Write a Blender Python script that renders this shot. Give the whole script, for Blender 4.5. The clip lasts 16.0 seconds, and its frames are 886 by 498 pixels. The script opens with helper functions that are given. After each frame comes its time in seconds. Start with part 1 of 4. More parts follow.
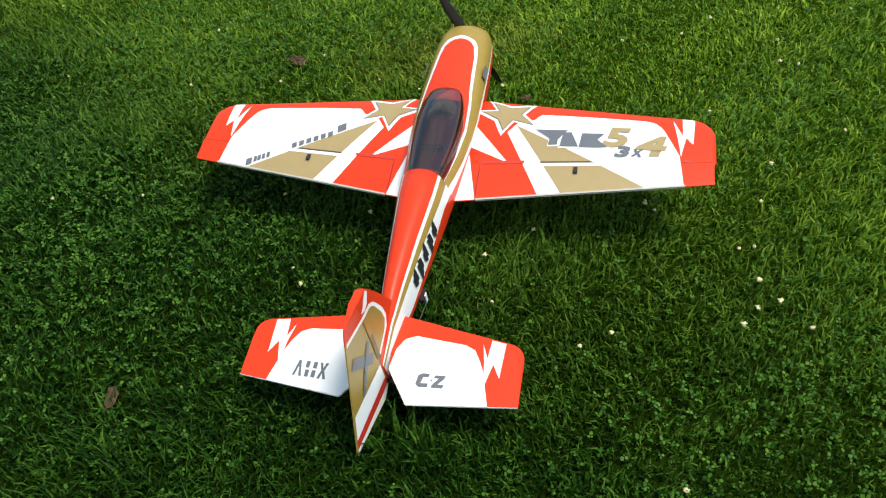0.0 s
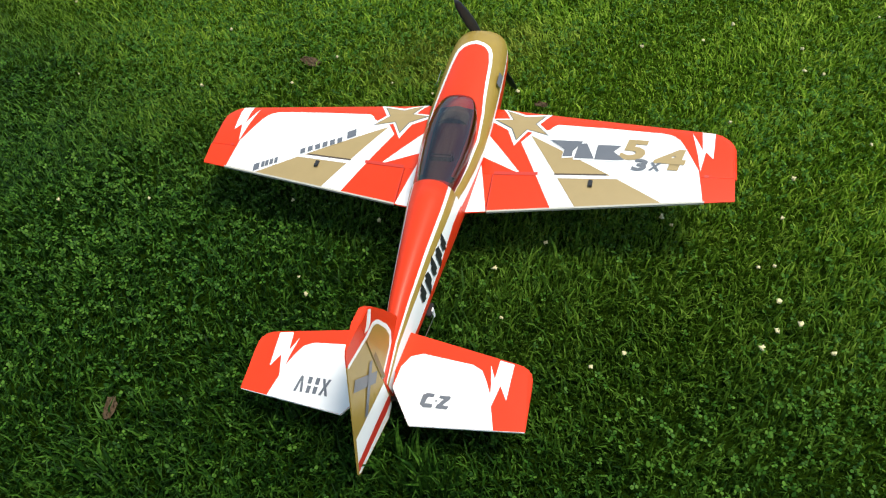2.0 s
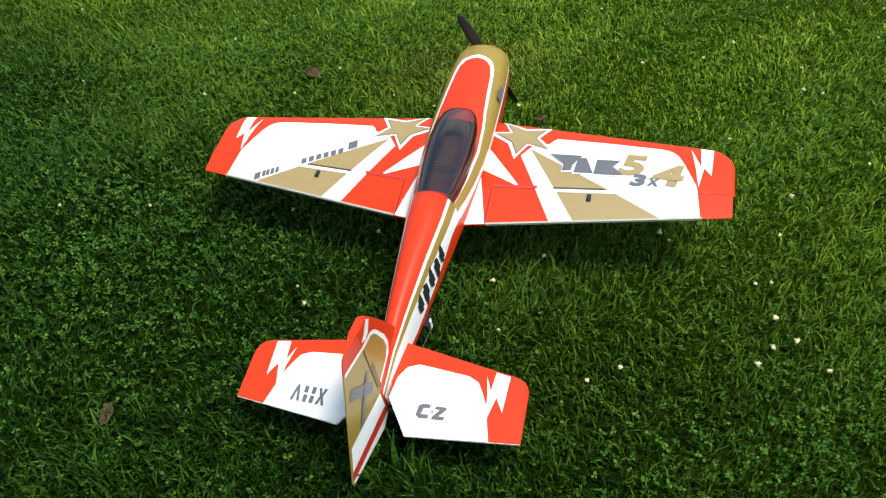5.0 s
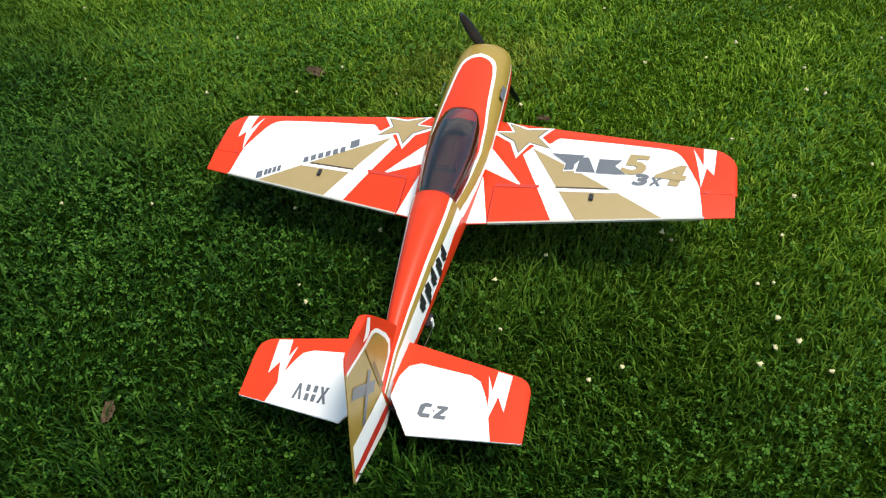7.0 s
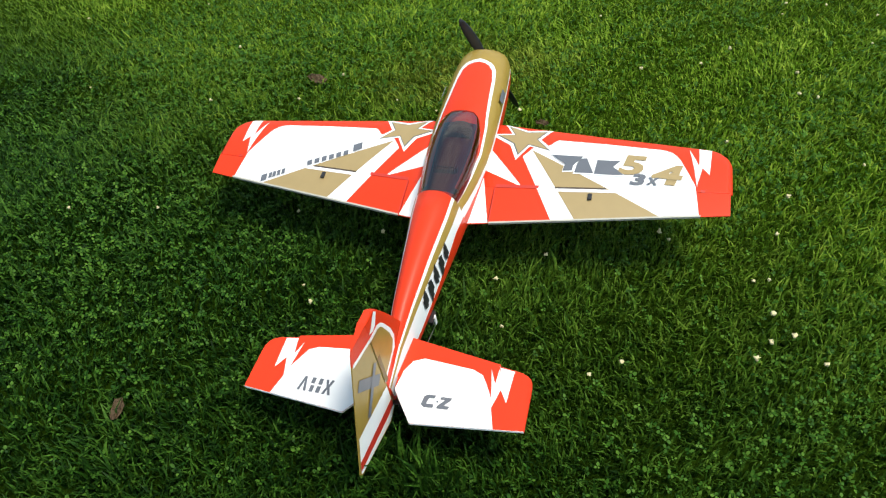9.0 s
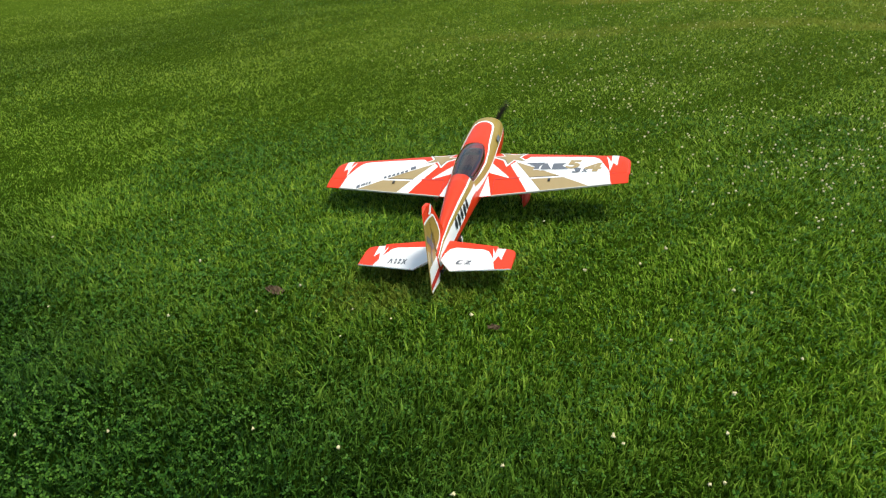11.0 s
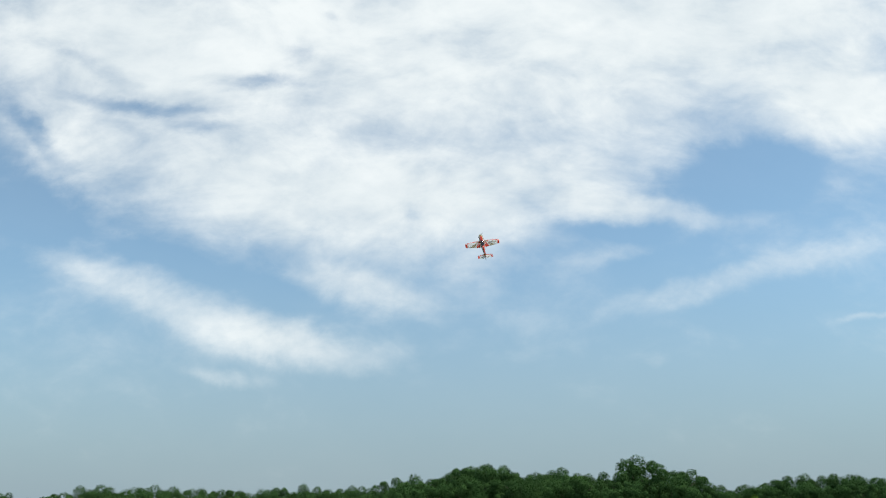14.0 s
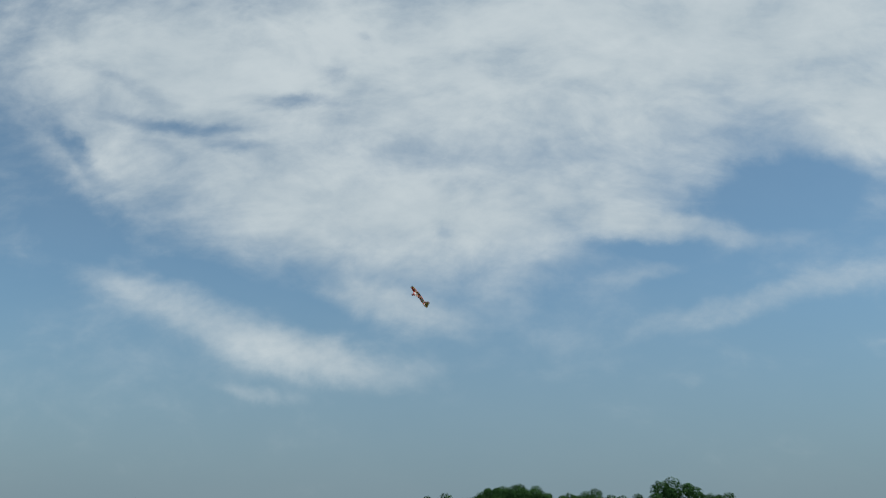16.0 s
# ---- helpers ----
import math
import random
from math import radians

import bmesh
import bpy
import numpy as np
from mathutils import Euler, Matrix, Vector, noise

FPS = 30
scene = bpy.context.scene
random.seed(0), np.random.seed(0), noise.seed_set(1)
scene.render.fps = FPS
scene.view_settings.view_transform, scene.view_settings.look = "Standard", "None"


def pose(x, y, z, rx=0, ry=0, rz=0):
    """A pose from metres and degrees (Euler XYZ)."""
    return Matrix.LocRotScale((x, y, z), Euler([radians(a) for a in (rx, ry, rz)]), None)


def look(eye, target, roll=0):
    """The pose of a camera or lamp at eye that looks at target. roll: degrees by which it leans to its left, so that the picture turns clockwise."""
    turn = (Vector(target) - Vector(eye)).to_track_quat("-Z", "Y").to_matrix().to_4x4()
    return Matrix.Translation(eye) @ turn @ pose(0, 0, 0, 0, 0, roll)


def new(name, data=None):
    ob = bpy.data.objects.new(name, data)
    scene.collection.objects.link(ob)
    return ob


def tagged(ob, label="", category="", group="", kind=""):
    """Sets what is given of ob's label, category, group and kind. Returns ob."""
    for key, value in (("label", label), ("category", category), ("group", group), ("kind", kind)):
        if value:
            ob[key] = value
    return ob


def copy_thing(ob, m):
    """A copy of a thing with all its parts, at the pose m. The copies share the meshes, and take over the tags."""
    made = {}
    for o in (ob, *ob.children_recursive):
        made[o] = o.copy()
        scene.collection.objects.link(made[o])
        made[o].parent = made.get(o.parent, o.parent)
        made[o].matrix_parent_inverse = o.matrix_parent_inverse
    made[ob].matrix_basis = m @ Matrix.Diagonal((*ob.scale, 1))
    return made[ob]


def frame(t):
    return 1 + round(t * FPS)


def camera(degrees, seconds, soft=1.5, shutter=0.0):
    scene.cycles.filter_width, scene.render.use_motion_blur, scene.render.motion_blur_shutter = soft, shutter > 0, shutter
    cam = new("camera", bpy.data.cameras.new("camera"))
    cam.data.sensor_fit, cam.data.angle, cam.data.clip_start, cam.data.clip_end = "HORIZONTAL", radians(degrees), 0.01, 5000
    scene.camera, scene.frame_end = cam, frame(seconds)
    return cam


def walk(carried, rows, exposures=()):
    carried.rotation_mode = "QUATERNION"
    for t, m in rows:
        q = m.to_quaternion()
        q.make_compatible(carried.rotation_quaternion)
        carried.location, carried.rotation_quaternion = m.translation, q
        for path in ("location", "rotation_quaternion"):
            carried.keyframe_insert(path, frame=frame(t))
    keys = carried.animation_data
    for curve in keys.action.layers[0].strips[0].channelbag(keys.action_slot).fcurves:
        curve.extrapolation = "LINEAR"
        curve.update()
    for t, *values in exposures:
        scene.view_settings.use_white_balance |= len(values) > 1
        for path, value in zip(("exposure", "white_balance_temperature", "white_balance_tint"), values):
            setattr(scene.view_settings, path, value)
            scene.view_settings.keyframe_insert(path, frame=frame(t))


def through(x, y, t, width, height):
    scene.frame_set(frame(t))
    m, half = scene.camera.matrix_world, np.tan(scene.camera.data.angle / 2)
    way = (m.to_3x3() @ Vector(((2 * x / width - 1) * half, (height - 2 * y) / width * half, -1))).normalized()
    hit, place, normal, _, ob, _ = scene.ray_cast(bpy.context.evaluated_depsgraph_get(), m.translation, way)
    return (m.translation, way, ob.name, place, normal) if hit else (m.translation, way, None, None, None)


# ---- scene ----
# ---------------------------------------------------------------- camera
cam = camera(61.0, 16.0, soft=1.2, shutter=0.12)
CAMERA_PATH = [
    (0.0, 0.476, -1.764, 1.593, 47.08, 3.88, 11.56),
    (0.5, 0.479, -1.723, 1.581, 46.29, 3.87, 12.61),
    (1.0, 0.478, -1.694, 1.583, 46.24, 4.29, 13.41),
    (1.5, 0.476, -1.683, 1.586, 46.97, 4.21, 13.16),
    (2.0, 0.473, -1.688, 1.587, 46.87, 3.73, 13.15),
    (2.5, 0.479, -1.691, 1.587, 47.17, 3.48, 13.34),
    (3.0, 0.479, -1.697, 1.592, 47.55, 3.47, 13.54),
    (3.5, 0.480, -1.699, 1.593, 47.68, 3.50, 13.63),
    (4.0, 0.480, -1.698, 1.592, 47.87, 3.32, 13.77),
    (6.5, 0.475, -1.694, 1.592, 47.81, 2.82, 13.76),
    (7.0, 0.476, -1.696, 1.590, 47.82, 2.98, 13.93),
    (7.5, 0.472, -1.710, 1.595, 47.88, 2.92, 13.77),
    (8.0, 0.474, -1.732, 1.589, 48.10, 2.94, 13.61),
    (10.3, 0.480, -1.758, 1.610, 54.22, 2.95, 13.62),
    (10.5, 0.480, -1.752, 1.625, 56.06, 3.10, 12.99),
    (11.0, 0.520, -1.737, 1.699, 62.35, 3.43, 10.14),
    (11.5, 0.557, -1.725, 1.806, 69.30, 3.23, 6.88),
    (12.0, 0.633, -1.740, 1.925, 79.01, 3.04, 0.52),
    (12.5, 0.650, -1.753, 2.015, 84.32, 3.04, -0.39),
    (13.0, 0.639, -1.751, 2.009, 97.20, 2.00, 0.83),
    (13.5, 0.616, -1.750, 1.949, 103.93, 1.26, 0.30),
    (14.0, 0.597, -1.746, 1.902, 110.04, 0.54, 0.21),
    (14.5, 0.583, -1.748, 1.866, 111.75, 0.17, -0.06),
    (15.0, 0.574, -1.755, 1.839, 111.92, 0.47, 1.79),
    (15.5, 0.567, -1.762, 1.821, 111.79, 0.32, 1.60),
    (16.0, 0.564, -1.768, 1.811, 111.40, -0.44, 2.44),
]
EXPOSURES = [(0.0, 0.48, 6500, 10), (10.5, 0.48, 6500, 10), (11.0, 0.46, 6500, 10), (11.5, 0.52, 6600, 10), (12.0, 0.92, 7050, 14), (12.5, 1.03, 7200, 15), (13.0, 0.88, 7200, 15), (13.5, 0.41, 6900, 13),
             (14.0, 0.13, 6500, 10), (14.5, -0.19, 6280, 8), (15.0, -0.44, 6120, 7), (16.0, -0.50, 6120, 7)]
walk(cam, [(t, pose(*p)) for t, *p in CAMERA_PATH], EXPOSURES)

# ---------------------------------------------------------------- sky and sun
SUN_ELEVATION, SUN_AZIMUTH = 68.0, 100.0      # degrees; azimuth from +y towards +x


def link(tree, a, b):
    tree.links.new(a, b)


def math_node(tree, op, a, b=None, clamp=False):
    n = tree.nodes.new("ShaderNodeMath")
    n.operation, n.use_clamp = op, clamp
    for socket, value in zip(n.inputs, (a, b)):
        if value is None:
            continue
        if isinstance(value, (int, float)):
            socket.default_value = value
        else:
            link(tree, value, socket)
    return n.outputs[0]


def noise_node(tree, vector, scale, detail=4.0, rough=0.55, distortion=0.0):
    n = tree.nodes.new("ShaderNodeTexNoise")
    n.inputs["Scale"].default_value, n.inputs["Detail"].default_value = scale, detail
    n.inputs["Roughness"].default_value, n.inputs["Distortion"].default_value = rough, distortion
    if vector is not None:
        link(tree, vector, n.inputs["Vector"])
    return n.outputs["Fac"]


def ramp_node(tree, fac, stops):
    n = tree.nodes.new("ShaderNodeValToRGB")
    ramp = n.color_ramp
    while len(ramp.elements) < len(stops):
        ramp.elements.new(0.5)
    for e, (at, c) in zip(ramp.elements, stops):
        e.position, e.color = at, (*c, 1.0)
    link(tree, fac, n.inputs["Fac"])
    return n.outputs["Color"]


def smooth_node(tree, value, lo, hi, out_lo=0.0, out_hi=1.0):
    n = tree.nodes.new("ShaderNodeMapRange")
    n.interpolation_type = "SMOOTHSTEP"
    link(tree, value, n.inputs["Value"])
    for key, v in (("From Min", lo), ("From Max", hi), ("To Min", out_lo), ("To Max", out_hi)):
        n.inputs[key].default_value = v
    return n.outputs["Result"]


def build_sky():
    world = bpy.data.worlds.new("sky")
    scene.world = world
    world.use_nodes = True
    tree = world.node_tree
    tree.nodes.clear()
    sky = tree.nodes.new("ShaderNodeTexSky")
    sky.sky_type, sky.sun_disc = "NISHITA", False
    sky.sun_elevation, sky.sun_rotation = radians(SUN_ELEVATION), radians(SUN_AZIMUTH)
    sky.air_density, sky.dust_density, sky.ozone_density = 1.0, 0.6, 1.0
    # cloud layer: drifts of cloud in the northern sky, broken elsewhere
    coord = tree.nodes.new("ShaderNodeTexCoord").outputs["Generated"]
    sep = tree.nodes.new("ShaderNodeSeparateXYZ")
    link(tree, coord, sep.inputs[0])
    ahead = math_node(tree, "MAXIMUM", math_node(tree, "ABSOLUTE", sep.outputs["Y"]), 0.15)
    gx = math_node(tree, "DIVIDE", sep.outputs["X"], ahead)
    gz = math_node(tree, "DIVIDE", sep.outputs["Z"], ahead)
    flat = tree.nodes.new("ShaderNodeCombineXYZ")
    link(tree, gx, flat.inputs["X"])
    link(tree, gz, flat.inputs["Y"])
    p = flat.outputs[0]
    # ragged edges: bend the plane of the clouds before the drifts are laid on it
    bend = tree.nodes.new("ShaderNodeTexNoise")
    bend.inputs["Scale"].default_value, bend.inputs["Detail"].default_value, bend.inputs["Roughness"].default_value = 5.0, 7.0, 0.6
    link(tree, p, bend.inputs["Vector"])
    off = tree.nodes.new("ShaderNodeVectorMath")
    off.operation = "MULTIPLY_ADD"
    link(tree, bend.outputs["Color"], off.inputs[0])
    off.inputs[1].default_value, off.inputs[2].default_value = (0.13, 0.09, 0.0), (-0.065, -0.045, 0.0)
    bent = tree.nodes.new("ShaderNodeVectorMath")
    link(tree, p, bent.inputs[0])
    link(tree, off.outputs[0], bent.inputs[1])
    total = None
    for cx, cy, a, b, turn, weight in CLOUD_BANKS + BLUE_GAPS + OVERHEAD:
        m = tree.nodes.new("ShaderNodeMapping")
        m.vector_type = "TEXTURE"
        m.inputs["Location"].default_value, m.inputs["Rotation"].default_value = (cx, cy, 0), (0, 0, radians(turn))
        m.inputs["Scale"].default_value = (a, b, 1)
        link(tree, bent.outputs[0], m.inputs["Vector"])
        length = tree.nodes.new("ShaderNodeVectorMath")
        length.operation = "LENGTH"
        link(tree, m.outputs[0], length.inputs[0])
        blob = math_node(tree, "MULTIPLY", smooth_node(tree, length.outputs["Value"], 0.15, 1.3, 1.0, 0.0), weight)
        total = blob if total is None else math_node(tree, "ADD", total, blob)
    stretch = tree.nodes.new("ShaderNodeMapping")
    stretch.inputs["Rotation"].default_value, stretch.inputs["Scale"].default_value = (0, 0, radians(14)), (1.0, 1.6, 1.0)
    link(tree, p, stretch.inputs["Vector"])
    grain = noise_node(tree, stretch.outputs[0], 3.2, 9.0, 0.58, 0.4)
    fine = noise_node(tree, stretch.outputs[0], 11.0, 6.0, 0.6, 0.3)
    wisps = math_node(tree, "ADD", math_node(tree, "MULTIPLY", grain, 1.3), math_node(tree, "MULTIPLY", fine, 0.6))
    cover = math_node(tree, "ADD", total, math_node(tree, "MULTIPLY", math_node(tree, "SUBTRACT", wisps, 0.93), 1.15))
    cover = math_node(tree, "ADD", cover, smooth_node(tree, gz, 0.08, 0.26, -0.28, 0.0))
    cover = smooth_node(tree, cover, -0.08, 1.1, 0.07, 0.95)
    # thin haze thickens towards the horizon
    haze = smooth_node(tree, gz, 0.0, 0.40, 0.95, 0.0)
    body = ramp_node(tree, math_node(tree, "ADD", math_node(tree, "MULTIPLY", grain, 0.7), math_node(tree, "MULTIPLY", fine, 0.3)),
                     [(0.30, (0.62, 0.71, 0.76)), (0.62, (0.90, 0.95, 0.95))])
    blue = tree.nodes.new("ShaderNodeBackground")
    white = tree.nodes.new("ShaderNodeBackground")
    blue.inputs["Strength"].default_value = SKY_STRENGTH
    white.inputs["Strength"].default_value = CLOUD_STRENGTH
    tint = tree.nodes.new("ShaderNodeMix")
    tint.data_type, tint.blend_type = "RGBA", "MULTIPLY"
    tint.inputs["Factor"].default_value = 1.0
    link(tree, sky.outputs[0], tint.inputs["A"])
    tint.inputs["B"].default_value = (0.81, 0.995, 0.94, 1.0)
    link(tree, tint.outputs["Result"], blue.inputs["Color"])
    link(tree, body, white.inputs["Color"])
    mix = tree.nodes.new("ShaderNodeMixShader")
    link(tree, cover, mix.inputs[0])
    link(tree, white.outputs[0], mix.inputs[2])
    dim = tree.nodes.new("ShaderNodeBackground")
    dim.inputs["Color"].default_value, dim.inputs["Strength"].default_value = (0.50, 0.68, 0.81, 1), HAZE_STRENGTH
    low = tree.nodes.new("ShaderNodeMixShader")
    link(tree, haze, low.inputs[0])
    link(tree, blue.outputs[0], low.inputs[1])
    link(tree, dim.outputs[0], low.inputs[2])
    link(tree, low.outputs[0], mix.inputs[1])
    out = tree.nodes.new("ShaderNodeOutputWorld")
    link(tree, mix.outputs[0], out.inputs["Surface"])


SKY_STRENGTH, CLOUD_STRENGTH, HAZE_STRENGTH = 0.142, 0.95, 0.485
# cloud drifts: centre and half axes over the horizon, turn, weight
CLOUD_BANKS = [
    (0.068, 0.73, 0.946, 0.292, 0, 0.92), (-0.216, 0.435, 0.344, 0.116, -16, 0.8), (0.096, 0.453, 0.272, 0.081, 0, 0.6), (-0.113, 0.303, 0.15, 0.036, -14, 0.5),
    (0.315, 0.426, 0.163, 0.032, -6, 0.42), (0.61, 0.595, 0.147, 0.089, 0, 0.5), (-0.563, 0.537, 0.127, 0.067, -32, 0.35), (-0.352, 0.275, 0.271, 0.041, -22, 0.5),
    (-0.17, 0.22, 0.159, 0.037, -12, 0.48), (-0.288, 0.186, 0.082, 0.012, -10, 0.3), (0.398, 0.315, 0.275, 0.028, 13, 0.42), (0.236, 0.357, 0.104, 0.019, 14, 0.35),
    (0.573, 0.253, 0.054, 0.008, 8, 0.35), (0.276, 0.197, 0.03, 0.012, 0, 0.22), (0.394, 0.235, 0.153, 0.017, -10, 0.18),
]
# rifts where the blue shows through
BLUE_GAPS = [
    (0.437, 0.476, 0.141, 0.057, 4, -0.7), (0.223, 0.395, 0.097, 0.017, -4, -0.3), (-0.168, 0.768, 0.02, 0.013, 0, -0.3), (-0.218, 0.698, 0.031, 0.026, 60, -0.35),
    (-0.267, 0.646, 0.079, 0.014, -4, -0.45), (-0.446, 0.607, 0.13, 0.016, -2, -0.45), (-0.372, 0.575, 0.06, 0.018, -10, -0.35), (-0.617, 0.556, 0.094, 0.015, -36, -0.35),
    (-0.564, 0.687, 0.098, 0.017, -25, -0.25), (-0.595, 0.444, 0.115, 0.063, -35, -0.5), (-0.386, 0.357, 0.159, 0.019, -22, -0.3), (-0.048, 0.409, 0.016, 0.011, 0, -0.25),
]
OVERHEAD = [(-0.582, 0.741, 0.325, 0.163, -20, 0.5), (0.56, 0.78, 0.40, 0.16, 0, 0.35), (0.0, 1.6, 2.2, 0.7, 0, 0.6), (-0.52, 0.09, 0.2, 0.03, 0, 0.22), (0.36, 0.12, 0.3, 0.035, 4, 0.2)]
build_sky()


def build_sun():
    data = bpy.data.lights.new("sun", "SUN")
    data.energy, data.angle, data.color = 3.3, radians(20), (1.0, 0.94, 0.82)
    ob = new("sun", data)
    e, a = radians(SUN_ELEVATION), radians(SUN_AZIMUTH)
    way = Vector((math.sin(a) * math.cos(e), math.cos(a) * math.cos(e), math.sin(e)))
    ob.matrix_world = look(way * 60, (0, 0, 0))


build_sun()

# ---------------------------------------------------------------- materials


def material(name, colour, rough=0.5, metal=0.0, vary=0.12, scale=30.0, bump=0.0, bump_scale=200.0, coat=0.0, stops=None, big=1.5, spec=0.5):
    m = bpy.data.materials.new(name)
    m.use_nodes = True
    tree = m.node_tree
    b = tree.nodes["Principled BSDF"]
    coord = tree.nodes.new("ShaderNodeTexCoord").outputs["Object"]
    f1 = noise_node(tree, coord, scale, 5.0)
    f2 = noise_node(tree, coord, big, 4.0)
    fac = math_node(tree, "ADD", math_node(tree, "MULTIPLY", f1, 0.5), math_node(tree, "MULTIPLY", f2, 0.5))
    if stops is None:
        dark = tuple(c * (1 - vary) for c in colour)
        light = tuple(min(1.0, c * (1 + vary)) for c in colour)
        stops = [(0.3, dark), (0.7, light)]
    link(tree, ramp_node(tree, fac, stops), b.inputs["Base Color"])
    b.inputs["Roughness"].default_value, b.inputs["Metallic"].default_value = rough, metal
    b.inputs["Coat Weight"].default_value = coat
    b.inputs["Specular IOR Level"].default_value = spec
    if bump:
        n = tree.nodes.new("ShaderNodeBump")
        n.inputs["Strength"].default_value, n.inputs["Distance"].default_value = bump, 0.01
        link(tree, noise_node(tree, coord, bump_scale, 3.0), n.inputs["Height"])
        link(tree, n.outputs[0], b.inputs["Normal"])
    return m


def leaf_material(name, stops, scale, big, through=0.35, rough=0.55, shine=0.0):
    """Thin leaves: part of the light passes through them."""
    m = material(name, (0.1, 0.1, 0.1), rough, scale=scale, big=big, stops=stops)
    tree = m.node_tree
    b = tree.nodes["Principled BSDF"]
    b.inputs["Specular IOR Level"].default_value = shine
    out = next(n for n in tree.nodes if n.type == "OUTPUT_MATERIAL")
    t = tree.nodes.new("ShaderNodeBsdfTranslucent")
    link(tree, b.inputs["Base Color"].links[0].from_socket, t.inputs["Color"])
    mix = tree.nodes.new("ShaderNodeMixShader")
    mix.inputs[0].default_value = through
    link(tree, b.outputs[0], mix.inputs[1])
    link(tree, t.outputs[0], mix.inputs[2])
    link(tree, mix.outputs[0], out.inputs["Surface"])
    return m


RED = material("red_paint", (0.66, 0.036, 0.006), 0.42, vary=0.05, bump=0.04, bump_scale=300, spec=0.28)
DARK_RED = material("red_seam", (0.50, 0.03, 0.015), 0.45, vary=0.05)
WHITE = material("white_paint", (0.80, 0.80, 0.79), 0.40, vary=0.03, bump=0.04, bump_scale=300)
GOLD = material("gold_paint", (0.33, 0.24, 0.105), 0.42, vary=0.06, bump=0.04, bump_scale=300)
GOLD_GLOSS = material("glossy_gold_paint", (0.31, 0.21, 0.045), 0.34, metal=0.05, vary=0.12, coat=0.0, spec=0.2)
OLD_GOLD = material("dark_gold_gap", (0.14, 0.085, 0.012), 0.5, vary=0.1)
FOAM_EDGE = material("bare_foam_edge", (0.42, 0.40, 0.34), 0.7, vary=0.15)
GREY = material("grey_decal", (0.11, 0.12, 0.14), 0.45, vary=0.08)
BROWN = material("brown_seam", (0.06, 0.04, 0.025), 0.6)
BLACK = material("black_plastic", (0.018, 0.018, 0.02), 0.35, vary=0.2)
RUBBER = material("black_rubber", (0.02, 0.02, 0.02), 0.8, vary=0.2)
COCKPIT = material("dark_cockpit_floor", (0.060, 0.024, 0.026), 0.6, vary=0.2)
STEEL = material("steel_wire", (0.5, 0.5, 0.5), 0.3, metal=1.0)
ALLOY = material("grey_alloy", (0.45, 0.45, 0.46), 0.4, metal=0.8)


def tinted_glass():
    m = bpy.data.materials.new("tinted_canopy")
    m.use_nodes = True
    tree = m.node_tree
    tree.nodes.remove(tree.nodes["Principled BSDF"])
    clear = tree.nodes.new("ShaderNodeBsdfTransparent")
    clear.inputs["Color"].default_value = (0.56, 0.30, 0.31, 1)
    gloss = tree.nodes.new("ShaderNodeBsdfGlossy")
    gloss.inputs["Roughness"].default_value = 0.06
    edge = tree.nodes.new("ShaderNodeFresnel")
    edge.inputs["IOR"].default_value = 1.85
    mix = tree.nodes.new("ShaderNodeMixShader")
    link(tree, edge.outputs[0], mix.inputs[0])
    link(tree, clear.outputs[0], mix.inputs[1])
    link(tree, gloss.outputs[0], mix.inputs[2])
    link(tree, mix.outputs[0], tree.nodes["Material Output"].inputs["Surface"])
    return m


CANOPY = tinted_glass()


def blend(tree, fac, a, c):
    n = tree.nodes.new("ShaderNodeMix")
    n.data_type = "RGBA"
    link(tree, fac, n.inputs["Factor"])
    link(tree, a, n.inputs["A"])
    link(tree, c, n.inputs["B"])
    return n.outputs["Result"]


def spots(tree, coord, rag, marks):
    """How much a place lies in one of several ragged oval patches: centre, half axes, turn, weight."""
    total = None
    for cx, cy, a, b, turn, weight in marks:
        m = tree.nodes.new("ShaderNodeMapping")
        m.vector_type = "TEXTURE"
        m.inputs["Location"].default_value, m.inputs["Rotation"].default_value, m.inputs["Scale"].default_value = (cx, cy, 0), (0, 0, radians(turn)), (a, b, 1)
        link(tree, coord, m.inputs["Vector"])
        length = tree.nodes.new("ShaderNodeVectorMath")
        length.operation = "LENGTH"
        link(tree, m.outputs[0], length.inputs[0])
        near = math_node(tree, "ADD", length.outputs["Value"], rag)
        blob = math_node(tree, "MULTIPLY", smooth_node(tree, near, 0.35, 1.3, 1.0, 0.0), weight)
        total = blob if total is None else math_node(tree, "MAXIMUM", total, blob)
    return total


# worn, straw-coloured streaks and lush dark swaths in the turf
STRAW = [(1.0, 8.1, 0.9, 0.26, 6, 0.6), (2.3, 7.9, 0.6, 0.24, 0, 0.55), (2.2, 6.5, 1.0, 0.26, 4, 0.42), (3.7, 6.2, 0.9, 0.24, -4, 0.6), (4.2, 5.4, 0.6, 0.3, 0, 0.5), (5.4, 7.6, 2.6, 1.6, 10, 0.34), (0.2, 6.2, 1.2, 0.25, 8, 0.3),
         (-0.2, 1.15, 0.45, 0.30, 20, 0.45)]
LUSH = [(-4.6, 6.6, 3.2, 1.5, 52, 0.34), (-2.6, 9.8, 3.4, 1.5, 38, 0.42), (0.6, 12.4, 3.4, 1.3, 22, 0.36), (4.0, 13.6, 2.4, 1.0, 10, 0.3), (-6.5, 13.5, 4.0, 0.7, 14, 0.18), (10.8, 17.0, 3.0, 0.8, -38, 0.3)]


